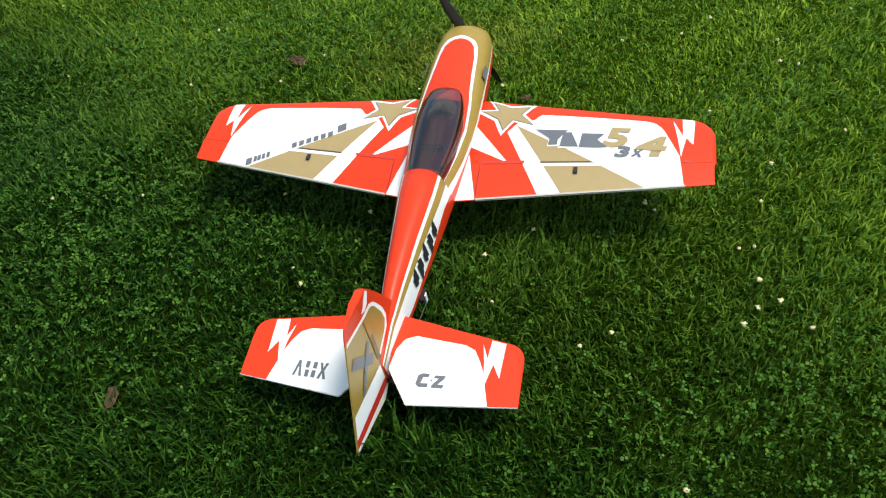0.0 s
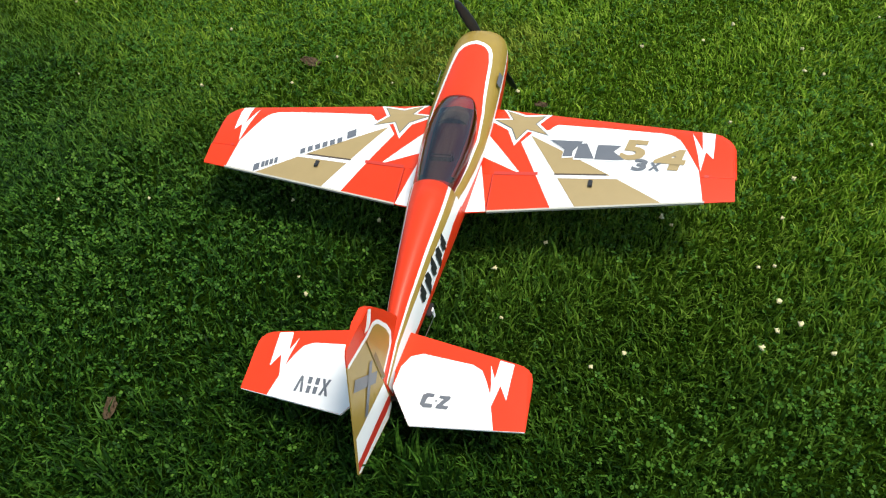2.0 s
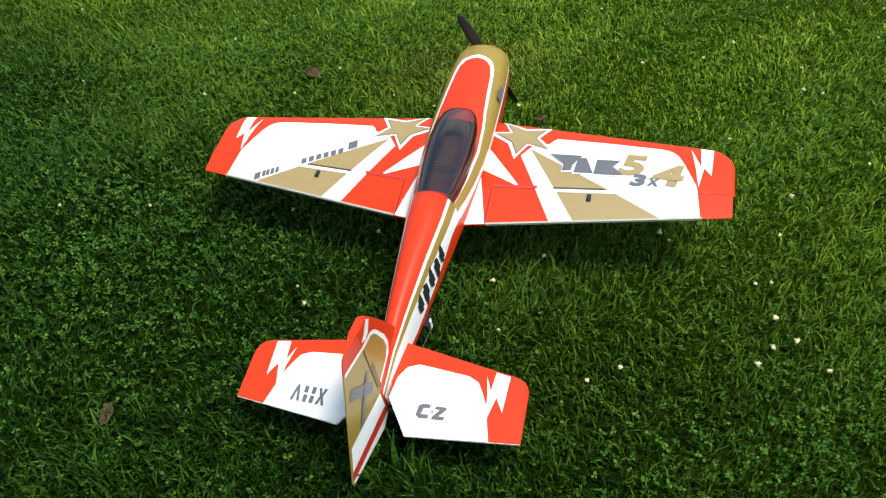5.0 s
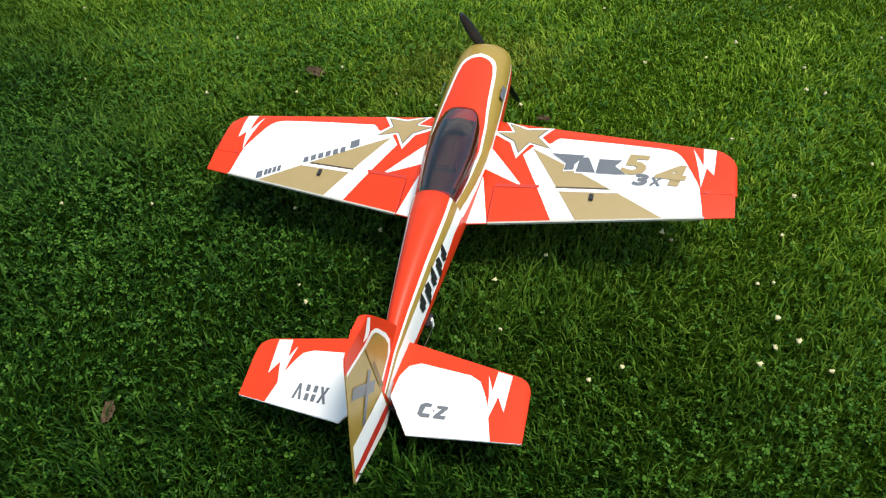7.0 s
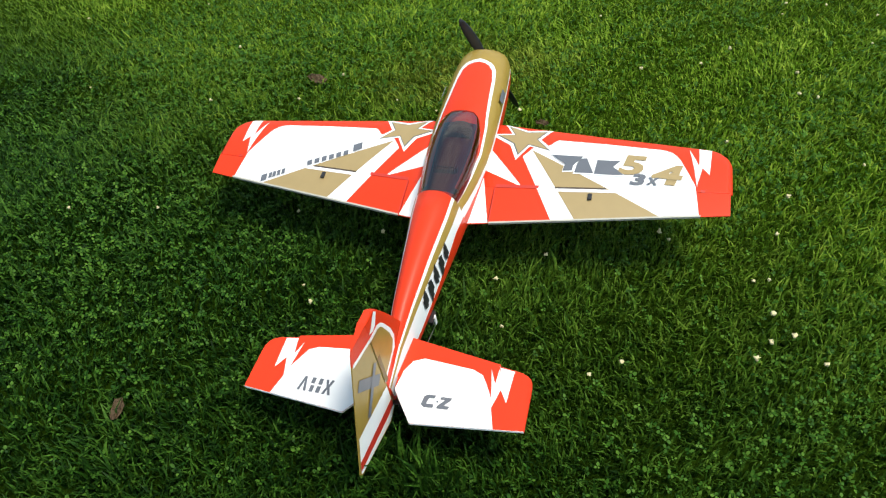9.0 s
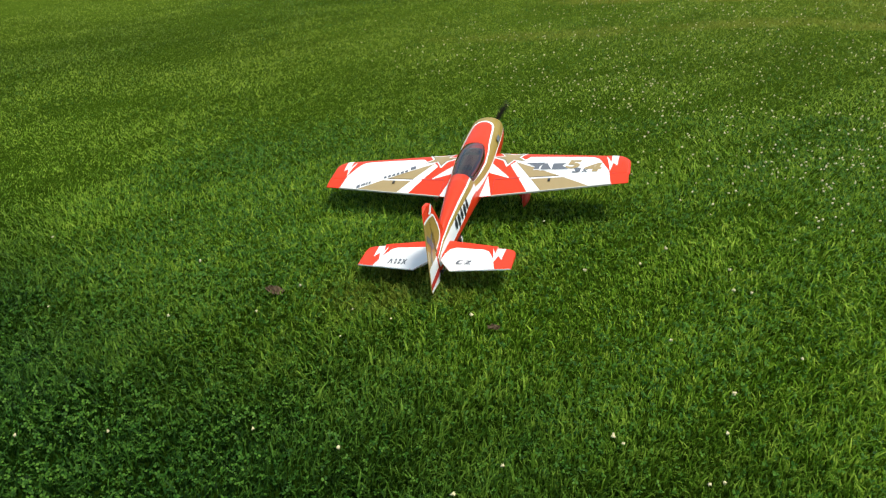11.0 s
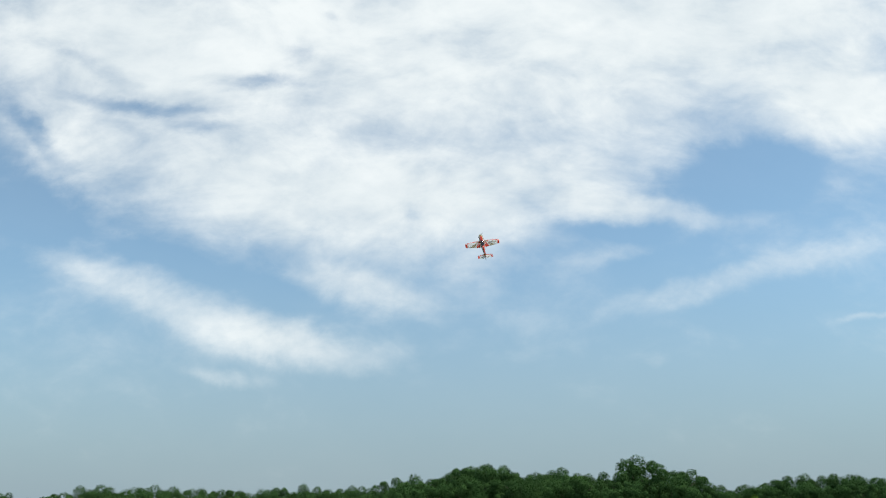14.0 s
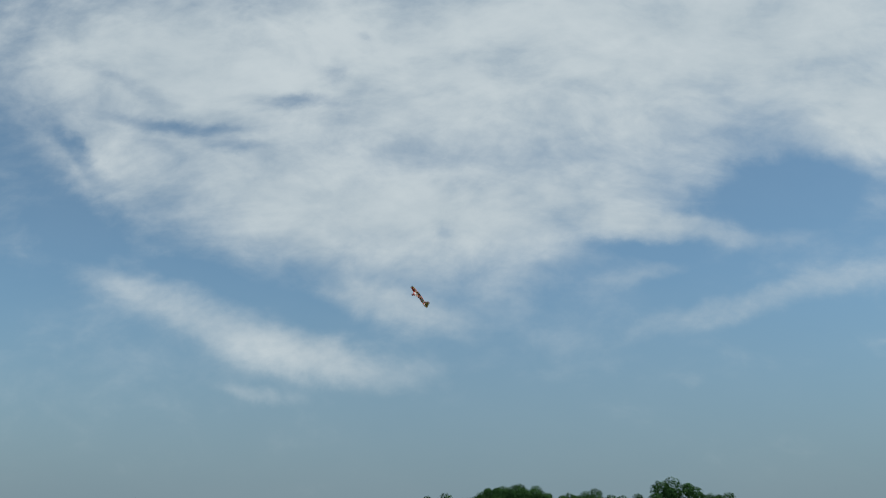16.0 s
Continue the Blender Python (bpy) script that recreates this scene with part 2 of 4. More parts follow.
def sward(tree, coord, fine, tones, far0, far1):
    """The field's grass: its tone darkens towards the near left end, worn dry streaks further out, even bright turf
    beyond.
    """
    near, open_turf, dry, deep_green = (ramp_node(tree, fine, t) for t in tones)
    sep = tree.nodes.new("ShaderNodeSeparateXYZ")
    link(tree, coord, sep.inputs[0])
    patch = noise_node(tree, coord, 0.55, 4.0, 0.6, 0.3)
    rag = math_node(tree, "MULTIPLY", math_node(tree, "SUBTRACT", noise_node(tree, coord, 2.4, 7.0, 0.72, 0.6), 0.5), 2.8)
    # the near tone gives way to the darkest green towards low x and y
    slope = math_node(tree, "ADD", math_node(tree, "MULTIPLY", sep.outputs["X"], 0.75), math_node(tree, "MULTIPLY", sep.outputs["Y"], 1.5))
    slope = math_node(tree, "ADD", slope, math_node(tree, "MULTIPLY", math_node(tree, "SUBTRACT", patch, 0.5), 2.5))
    colour = blend(tree, smooth_node(tree, slope, -0.8, 1.7), deep_green, near)
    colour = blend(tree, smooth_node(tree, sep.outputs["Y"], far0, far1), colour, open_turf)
    broad = math_node(tree, "MULTIPLY", smooth_node(tree, patch, 0.50, 0.34, 0.0, 0.14), smooth_node(tree, sep.outputs["Y"], 2.0, 6.0))
    colour = blend(tree, broad, colour, deep_green)
    colour = blend(tree, spots(tree, coord, rag, LUSH), colour, deep_green)
    return blend(tree, spots(tree, coord, rag, STRAW), colour, dry)


def ground_material():
    """Mown grass seen as a sheet: the shade between the blades put into its dark colour up close, tufted turf further
    off.
    """
    m = bpy.data.materials.new("mown_grass_ground")
    m.use_nodes = True
    tree = m.node_tree
    b = tree.nodes["Principled BSDF"]
    coord = tree.nodes.new("ShaderNodeTexCoord").outputs["Object"]
    mown = tree.nodes.new("ShaderNodeMapping")
    mown.vector_type = "TEXTURE"
    mown.inputs["Rotation"].default_value, mown.inputs["Scale"].default_value = (0, 0, radians(-11.3)), (1.3, 7.0, 1)
    link(tree, coord, mown.inputs["Vector"])
    fine = math_node(tree, "ADD", math_node(tree, "MULTIPLY", noise_node(tree, coord, 9.0, 8.0, 0.72), 0.64),
                     math_node(tree, "MULTIPLY", noise_node(tree, mown.outputs[0], 0.8, 7.0, 0.62, 0.3), 0.36))
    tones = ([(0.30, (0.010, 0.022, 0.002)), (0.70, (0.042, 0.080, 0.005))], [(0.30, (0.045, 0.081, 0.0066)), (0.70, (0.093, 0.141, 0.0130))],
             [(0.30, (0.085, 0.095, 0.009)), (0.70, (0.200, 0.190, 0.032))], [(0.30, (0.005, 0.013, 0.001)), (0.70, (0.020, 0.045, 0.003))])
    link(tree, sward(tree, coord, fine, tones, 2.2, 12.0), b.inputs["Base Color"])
    b.inputs["Roughness"].default_value = 0.9
    b.inputs["Specular IOR Level"].default_value = 0.0
    bump = tree.nodes.new("ShaderNodeBump")
    bump.inputs["Strength"].default_value, bump.inputs["Distance"].default_value = 0.9, 0.03
    link(tree, noise_node(tree, coord, 18.0, 8.0, 0.75), bump.inputs["Height"])
    link(tree, bump.outputs[0], b.inputs["Normal"])
    return m


def blade_material():
    m = leaf_material("grass_blades", [(0.3, (0.1, 0.2, 0.02)), (0.7, (0.1, 0.2, 0.02))], 90.0, 1.3, 0.22, shine=0.1)
    tree = m.node_tree
    b = tree.nodes["Principled BSDF"]
    coord = tree.nodes.new("ShaderNodeTexCoord").outputs["Object"]
    fine = math_node(tree, "ADD", math_node(tree, "MULTIPLY", noise_node(tree, coord, 95.0, 5.0, 0.65), 0.6),
                     math_node(tree, "MULTIPLY", noise_node(tree, coord, 13.0, 3.0, 0.6), 0.4))
    own = tree.nodes.new("ShaderNodeNewGeometry").outputs["Random Per Island"]
    fine = math_node(tree, "ADD", fine, math_node(tree, "MULTIPLY", math_node(tree, "SUBTRACT", own, 0.5), 0.16))
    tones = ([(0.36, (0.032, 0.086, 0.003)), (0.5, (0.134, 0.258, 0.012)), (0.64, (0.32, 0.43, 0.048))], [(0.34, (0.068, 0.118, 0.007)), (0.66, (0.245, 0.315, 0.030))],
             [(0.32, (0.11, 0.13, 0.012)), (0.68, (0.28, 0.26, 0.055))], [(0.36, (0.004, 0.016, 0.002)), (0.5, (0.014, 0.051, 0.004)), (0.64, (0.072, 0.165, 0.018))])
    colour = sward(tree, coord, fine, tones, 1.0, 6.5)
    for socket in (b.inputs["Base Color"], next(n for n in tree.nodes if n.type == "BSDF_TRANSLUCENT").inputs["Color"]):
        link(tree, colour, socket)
    return m


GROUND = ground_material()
GRASS = blade_material()


def varied(m, amount):
    """Each loose leaf gets its own brightness."""
    tree = m.node_tree
    own = tree.nodes.new("ShaderNodeNewGeometry").outputs["Random Per Island"]
    ramp = next(n for n in tree.nodes if n.type == "VALTORGB")
    was = ramp.inputs["Fac"].links[0].from_socket
    link(tree, math_node(tree, "ADD", was, math_node(tree, "MULTIPLY", math_node(tree, "SUBTRACT", own, 0.5), amount)), ramp.inputs["Fac"])
    return m


CLOVER = leaf_material("clover_leaves", [(0.25, (0.010, 0.048, 0.004)), (0.5, (0.040, 0.120, 0.010)), (0.78, (0.110, 0.225, 0.026))], 70.0, 2.0, 0.3, shine=0.12)
varied(CLOVER, 0.45)
PETALS = material("clover_petals", (0.57, 0.50, 0.27), 0.8, vary=0.25, scale=120.0)
DEAD_LEAF = material("dead_leaf", (0.12, 0.075, 0.035), 0.8, vary=0.3, scale=60.0)
TREE_LEAVES = leaf_material("tree_leaves", [(0.30, (0.036, 0.080, 0.027)), (0.55, (0.060, 0.124, 0.039)), (0.75, (0.104, 0.178, 0.054))], 0.5, 0.10, 0.16)
PALE_LEAVES = leaf_material("pale_tree_leaves", [(0.30, (0.055, 0.118, 0.020)), (0.70, (0.125, 0.205, 0.036))], 0.5, 0.12, 0.25)
BARK = material("bark", (0.10, 0.08, 0.06), 0.9, vary=0.3, scale=6.0)
CROP = leaf_material("crop_leaves", [(0.30, (0.020, 0.054, 0.009)), (0.70, (0.036, 0.082, 0.013))], 0.7, 0.08, 0.2)
WHEAT = material("ripe_wheat", (0.25, 0.165, 0.062), 0.9, vary=0.25, scale=3.0, big=0.15, spec=0.0)
SCRUB = leaf_material("green_scrub", [(0.30, (0.11, 0.17, 0.03)), (0.70, (0.17, 0.24, 0.05))], 2.0, 0.2, 0.4)
POST_WHITE = material("weathered_white_post", (0.62, 0.60, 0.55), 0.7, vary=0.12)

# ---------------------------------------------------------------- mesh helpers


def mesh_object(name, bm, mats, parent=None, smooth=False):
    me = bpy.data.meshes.new(name)
    bm.normal_update()
    bm.to_mesh(me)
    bm.free()
    for m in mats if isinstance(mats, (list, tuple)) else [mats]:
        me.materials.append(m)
    if smooth:
        me.polygons.foreach_set("use_smooth", [True] * len(me.polygons))
    ob = new(name, me)
    if parent is not None:
        ob.parent = parent
    return ob


def part(name, bm, mats, parent, label="", smooth=False):
    return tagged(mesh_object(name, bm, mats, parent, smooth), label)


def array_object(name, verts, faces, mat):
    """One mesh from numpy arrays; faces all of one length."""
    me = bpy.data.meshes.new(name)
    n, k = faces.shape
    me.vertices.add(len(verts))
    me.vertices.foreach_set("co", verts.astype(np.float32).ravel())
    me.loops.add(n * k)
    me.loops.foreach_set("vertex_index", faces.astype(np.int32).ravel())
    me.polygons.add(n)
    me.polygons.foreach_set("loop_start", np.arange(0, n * k, k, dtype=np.int32))
    me.update(calc_edges=True)
    me.materials.append(mat)
    return new(name, me)


def loft(rings, caps=True, bm=None, mats=None):
    """Skin closed rings of equally many points; mats[i] is the material of strip i round the ring."""
    bm = bm or bmesh.new()
    rows = [[bm.verts.new(p) for p in ring] for ring in rings]
    n = len(rows[0])
    for a, b in zip(rows, rows[1:]):
        for i in range(n):
            j = (i + 1) % n
            f = bm.faces.new((a[i], a[j], b[j], b[i]))
            if mats:
                f.material_index = mats[i]
    if caps:
        bm.faces.new(rows[0][::-1])
        bm.faces.new(rows[-1])
    bmesh.ops.recalc_face_normals(bm, faces=bm.faces[:])
    return bm


def box(x0, x1, y0, y1, z0, z1, bevel=0.0):
    bm = bmesh.new()
    bmesh.ops.create_cube(bm, size=1.0)
    bmesh.ops.scale(bm, vec=(x1 - x0, y1 - y0, z1 - z0), verts=bm.verts)
    bmesh.ops.translate(bm, vec=((x0 + x1) / 2, (y0 + y1) / 2, (z0 + z1) / 2), verts=bm.verts)
    if bevel:
        bmesh.ops.bevel(bm, geom=bm.edges[:], offset=bevel, segments=2, affect="EDGES")
    return bm


def tube(points, radius, sides=10):
    rings = []
    for i, p in enumerate(points):
        p = Vector(p)
        d = (Vector(points[min(i + 1, len(points) - 1)]) - Vector(points[max(i - 1, 0)])).normalized()
        q = d.to_track_quat("Z", "Y")
        r = radius[i] if isinstance(radius, (list, tuple)) else radius
        rings.append([p + q @ Vector((r * math.cos(a), r * math.sin(a), 0)) for a in (2 * math.pi * k / sides for k in range(sides))])
    return loft(rings)


def disc_wheel(x, y, z, r, width, sides=24):
    bm = bmesh.new()
    rings = []
    for dx, k in ((-0.5, 0.8), (-0.42, 0.95), (0, 1.0), (0.42, 0.95), (0.5, 0.8)):
        rings.append([(x + dx * width, y + r * k * math.cos(a), z + r * k * math.sin(a)) for a in (2 * math.pi * i / sides for i in range(sides))])
    return loft(rings, bm=bm)


def slab(outline, half, axis, at=0.0, bevel=0.004):
    """A thin plate with rounded edges: outline in the plane across axis, half its thickness."""
    bm = bmesh.new()
    put = (lambda a, b, h: (a, b, at + h)) if axis == "z" else (lambda a, b, h: (at + h, a, b))
    low = [bm.verts.new(put(a, b, -half)) for a, b in outline]
    high = [bm.verts.new(put(a, b, half)) for a, b in outline]
    n = len(outline)
    bm.faces.new(low[::-1])
    bm.faces.new(high)
    for i in range(n):
        bm.faces.new((low[i], low[(i + 1) % n], high[(i + 1) % n], high[i]))
    bmesh.ops.recalc_face_normals(bm, faces=bm.faces[:])
    bmesh.ops.bevel(bm, geom=bm.edges[:], offset=bevel, segments=2, affect="EDGES")
    return bm


# ---------------------------------------------------------------- model aeroplane
# its own space: x to its right wing, y to its nose, z up; origin at the wing tips' trailing edge


def leading(x):
    return 0.314 - 0.083 * abs(x) - 0.042 * max(0.0, (abs(x) - 0.735) / 0.068) ** 2.6      # rounded at the tip


def trailing(x):
    return -0.130 + 0.1625 * abs(x)


def hinge(x):
    return 0.0107 + 0.0842 * abs(x)


def wing_z(x, y):
    """Half thickness of the wing at a place."""
    c = leading(x) - trailing(x)
    s = min(max((leading(x) - y) / c, 0.0), 1.0)
    t = 0.115 if abs(x) < 0.8 else 0.03
    return 5 * t * c * (0.2969 * math.sqrt(s) - 0.126 * s - 0.3516 * s * s + 0.2843 * s ** 3 - 0.1036 * s ** 4) + 0.0012


def wing_ring(x, front, rear, n=14):
    ys = [front + (rear - front) * (1 - math.cos(math.pi * i / n)) / 2 for i in range(n + 1)]
    top = [(x, y, wing_z(x, y)) for y in ys]
    return top + [(x, y, -wing_z(x, y)) for y in reversed(ys)]


def decal(name, outline, height, eps, mat, parent, cut=None, label=""):
    """A painted panel that lies on a surface: cut into strips that follow its curve."""
    bm = bmesh.new()
    area = sum(a * d - c * b for (a, b), (c, d) in zip(outline, outline[1:] + outline[:1]))
    bm.faces.new([bm.verts.new((x, y, 0)) for x, y in (outline if area > 0 else outline[::-1])])
    bm.normal_update()
    bmesh.ops.triangulate(bm, faces=bm.faces[:], ngon_method="EAR_CLIP")
    for at, across, side in cut or ():
        # keep what lies on one side of a hinge line: along its normal (+1) or against it (-1)
        bmesh.ops.bisect_plane(bm, geom=bm.verts[:] + bm.edges[:] + bm.faces[:], plane_co=at, plane_no=across, clear_inner=side > 0, clear_outer=side < 0)
    ys = [y for _, y in outline]
    step = 0.02
    y = math.floor(min(ys) / step) * step + step
    while y < max(ys):
        bmesh.ops.bisect_plane(bm, geom=bm.verts[:] + bm.edges[:] + bm.faces[:], plane_co=(0, y, 0), plane_no=(0, 1, 0))
        y += step
    for v in bm.verts:
        v.co.z = height(v.co.x, v.co.y) + eps
    for f in bm.faces:
        f.normal_update()
        if f.normal.z < 0:
            f.normal_flip()
    return part(name, bm, mat, parent, label)


def rudder_share(y, z):
    """How much of its full thickness the rudder has at a place: it thins towards its rear edge."""
    rear = -0.914 + (z - 0.046) * 0.4823
    return 1.0 if y > -0.705 else max(0.15, 1.0 - 0.85 * (-0.703 - y) / (-0.703 - rear))


def side_decal(name, outline, x, mat, parent, label="", thinned=False):
    bm = bmesh.new()
    off = math.copysign(0.0095, x)
    bm.faces.new([bm.verts.new((off * rudder_share(y, z) + (x - off) if thinned else x, y, z)) for y, z in outline])
    bm.normal_update()
    bmesh.ops.triangulate(bm, faces=bm.faces[:], ngon_method="EAR_CLIP")
    return part(name, bm, mat, parent, label)


def grow(points, k):
    cx, cy = sum(p[0] for p in points) / len(points), sum(p[1] for p in points) / len(points)
    return [(cx + (x - cx) * k, cy + (y - cy) * k) for x, y in points]


STAR = [(0.116, 0.308), (0.195, 0.271), (0.276, 0.287), (0.243, 0.23), (0.298, 0.171), (0.212, 0.195), (0.178, 0.133), (0.151, 0.195), (0.078, 0.239), (0.149, 0.248)]


def star_outline(k):
    """The wing's five-pointed star, drawn in towards its centre by k."""
    cx, cy = 0.193, 0.226
    return [(cx + (x - cx) * k, cy + (y - cy) * k) for x, y in STAR]


def slant(x, y, w, h, lean=0.2, dx=1.0, dy=0.0):
    """A leaning bar that stands for one sign of lettering, along the direction (dx, dy)."""
    d = Vector((dx, dy)).normalized()
    u = Vector((-d.y, d.x))
    o = Vector((x, y))
    return [tuple(o), tuple(o + d * w), tuple(o + d * (w + lean * h) + u * h), tuple(o + d * lean * h + u * h)]


def mirror(points, s):
    return [(s * x, y) for x, y in points]


def numerals(text, x, y, width, height, eps, mat, parent):
    """Bold painted figures on the wing, stretched to a width and height, standing at (x, y)."""
    curve = bpy.data.curves.new("numeral", "FONT")
    curve.body, curve.shear, curve.offset = text, 0.18, 0.042
    curve.resolution_u = 3
    ob = bpy.data.objects.new("numeral", curve)
    me = ob.to_mesh()
    bm = bmesh.new()
    bm.from_mesh(me)
    ob.to_mesh_clear()
    bpy.data.objects.remove(ob)
    bpy.data.curves.remove(curve)
    x0, x1 = min(v.co.x for v in bm.verts), max(v.co.x for v in bm.verts)
    y0, y1 = min(v.co.y for v in bm.verts), max(v.co.y for v in bm.verts)
    for v in bm.verts:
        v.co = (x + (v.co.x - x0) / (x1 - x0) * width, y + (v.co.y - y0) / (y1 - y0) * height, 0)
    k = y + 0.01
    while k < y + height:
        bmesh.ops.bisect_plane(bm, geom=bm.verts[:] + bm.edges[:] + bm.faces[:], plane_co=(0, k, 0), plane_no=(0, 1, 0))
        k += 0.015
    for v in bm.verts:
        v.co.z = wing_z(v.co.x, v.co.y) + eps
    return part("numeral", bm, mat, parent)


def build_wing(plane, s):
    xs = [0.06, 0.132, 0.25, 0.4, 0.55, 0.7, 0.735, 0.752, 0.766, 0.778, 0.788, 0.795, 0.8]
    rings = [[(s * a, b, c) for a, b, c in wing_ring(x, leading(x), hinge(x))] for x in xs]
    tip = wing_ring(0.806, leading(0.8) - 0.02, hinge(0.8))
    rings.append([(s * a, b, c * 0.3) for a, b, c in tip])
    wing = part("wing", loft(rings), RED, plane, "red foam wing with white, gold and star markings", smooth=True)
    root = [[(s * a, b, c) for a, b, c in wing_ring(x, hinge(x), trailing(x))] for x in (0.06, 0.132)]
    part("wing_root", loft(root), RED, wing)
    ail = [[(s * a, b, c) for a, b, c in wing_ring(x, hinge(x) - 0.002, trailing(x), 8)] for x in (0.1345, 0.25, 0.4, 0.55, 0.7, 0.799)]
    aileron = part("aileron", loft(ail), RED, plane, "red and white aileron on the wing's rear edge")
    edge = [[(s * x, trailing(x) - 0.001, 0.0035), (s * x, trailing(x) + 0.004, 0.0045), (s * x, trailing(x) + 0.004, -0.0045), (s * x, trailing(x) - 0.001, -0.0035)]
            for x in (0.137, 0.4, 0.72)]
    part("trailing_edge", loft(edge), FOAM_EDGE, aileron)

    def lay(name, outline, eps, mat, on=None):
        return decal(name, mirror(outline, s), wing_z, eps, mat, on or wing)

    def lay_across(name, outline, eps, mat):
        for owner, side in ((wing, 1), (aileron, -1)):
            decal(name, mirror(outline, s), wing_z, eps, mat, owner, [((0, 0.0097, 0), (-s * 0.0842, 1, 0), side)])

    te = lambda x: trailing(x) + 0.002
    lay_across("white_panel", [(0.197, 0.150), (0.224, 0.190), (0.262, 0.202), (0.277, 0.211), (0.285, 0.224), (0.297, 0.2345), (0.45, 0.233), (0.60, 0.227), (0.620, 0.2235), (0.636, 0.216), (0.650, 0.202),
                        (0.660, 0.185), (0.680, 0.142), (0.703, 0.092), (0.716, te(0.716)), (0.312, te(0.312))], 0.0008, WHITE)
    lay_across("gold_panel", [(0.222, 0.180), (0.612, te(0.612)), (0.378, te(0.378))], 0.0016, GOLD)
    lay("lightning_flash", [(0.684, 0.238), (0.712, 0.168), (0.712, 0.248), (0.748, 0.245), (0.741, 0.137), (0.721, 0.162), (0.707, 0.090), (0.699, 0.150)], 0.0009, WHITE)
    lay("white_ray", [(0.09, 0.178), (0.214, 0.031), (0.09, 0.084)], 0.0008, WHITE)
    lay("white_wedge", [(0.088, 0.081), (0.134, te(0.134)), (0.07, te(0.07)), (0.07, 0.06)], 0.0008, WHITE)
    lay("star", star_outline(1.0), 0.0014, WHITE)
    lay("star_outline", star_outline(0.79), 0.0021, GREY)
    lay("star_centre", star_outline(0.725), 0.0028, GOLD)

    def seam(x0, x1, lo, hi, eps, mat, on=None):
        lay("hinge_seam", [(x0, hinge(x0) + lo), (x1, hinge(x1) + lo), (x1, hinge(x1) + hi), (x0, hinge(x0) + hi)], eps, mat, on)

    seam(0.136, 0.262, -0.001, 0.010, 0.0010, DARK_RED)
    seam(0.718, 0.80, -0.001, 0.008, 0.0010, DARK_RED)
    seam(0.312, 0.500, -0.012, -0.001, 0.0022, WHITE, aileron)
    seam(0.309, 0.455, -0.001, 0.005, 0.0024, BROWN)
    # inner end of the aileron
    lay("hinge_seam", [(0.1335, hinge(0.134)), (0.1365, hinge(0.134)), (0.1385, te(0.138)), (0.1345, te(0.134))], 0.0012, DARK_RED)
    horn = box(-0.006, 0.006, -0.013, 0.011, 0, 0.006, 0.0015)
    bmesh.ops.translate(horn, vec=(s * 0.413, 0.016, wing_z(0.413, 0.016) + 0.002), verts=horn.verts)
    part("control_horn", horn, BLACK, aileron, "black plastic aileron control horn")
    if s > 0:
        # a maker's mark of three grey blocks edged in white, gold numerals and a small grey mark
        blocks = ([(0.283, 0.165), (0.379, 0.168), (0.352, 0.128), (0.351, 0.108), (0.324, 0.104), (0.327, 0.131)],
                  [(0.358, 0.101), (0.366, 0.157), (0.390, 0.161), (0.414, 0.104)],
                  [(0.415, 0.102), (0.421, 0.158), (0.488, 0.161), (0.468, 0.136), (0.500, 0.108), (0.472, 0.104)])
        for outline in blocks:
            lay("white_edging", grow(outline, 1.16), 0.0030, WHITE)
        for outline in blocks:
            lay("lettering_bar", outline, 0.0038, GREY)
        numerals("5", 0.482, 0.110, 0.082, 0.079, 0.0034, GOLD, wing)
        numerals("4", 0.578, 0.084, 0.090, 0.078, 0.0034, GOLD, wing)
        numerals("3", 0.519, 0.074, 0.046, 0.042, 0.0044, GREY, wing)
        numerals("X", 0.566, 0.078, 0.036, 0.029, 0.0044, GREY, wing)
    else:
        d = (0.174, 0.098)
        for i in range(6):
            k = 0.03 + i * 0.125
            lay("lettering_bar", slant(0.489 - k * 0.174, 0.066 + k * 0.080, 0.0165, 0.019, -0.3, -d[0], d[1])[::-1], 0.0032, GREY)
        lay("lettering_bar", slant(0.350, 0.148, 0.030, 0.028, -0.3, -d[0], d[1])[::-1], 0.0032, GREY)
        e = (0.074, 0.036)
        for i in range(5):
            w = 0.020 if i == 0 else 0.011
            k = (0.0, 0.30, 0.45, 0.62, 0.80)[i]
            lay("lettering_bar", slant(0.621 - k * 0.078, 0.0 + k * 0.036, w, 0.024 - 0.004 * (i > 0), -0.3, -e[0], e[1])[::-1], 0.0032, GREY, aileron)
    return aileron


def tail_half(y):
    """Half thickness of the tailplane: it tapers towards its rear edge."""
    return 0.0070 if y > -0.65 else 0.0070 - 0.0048 * (-0.65 - y) / 0.132


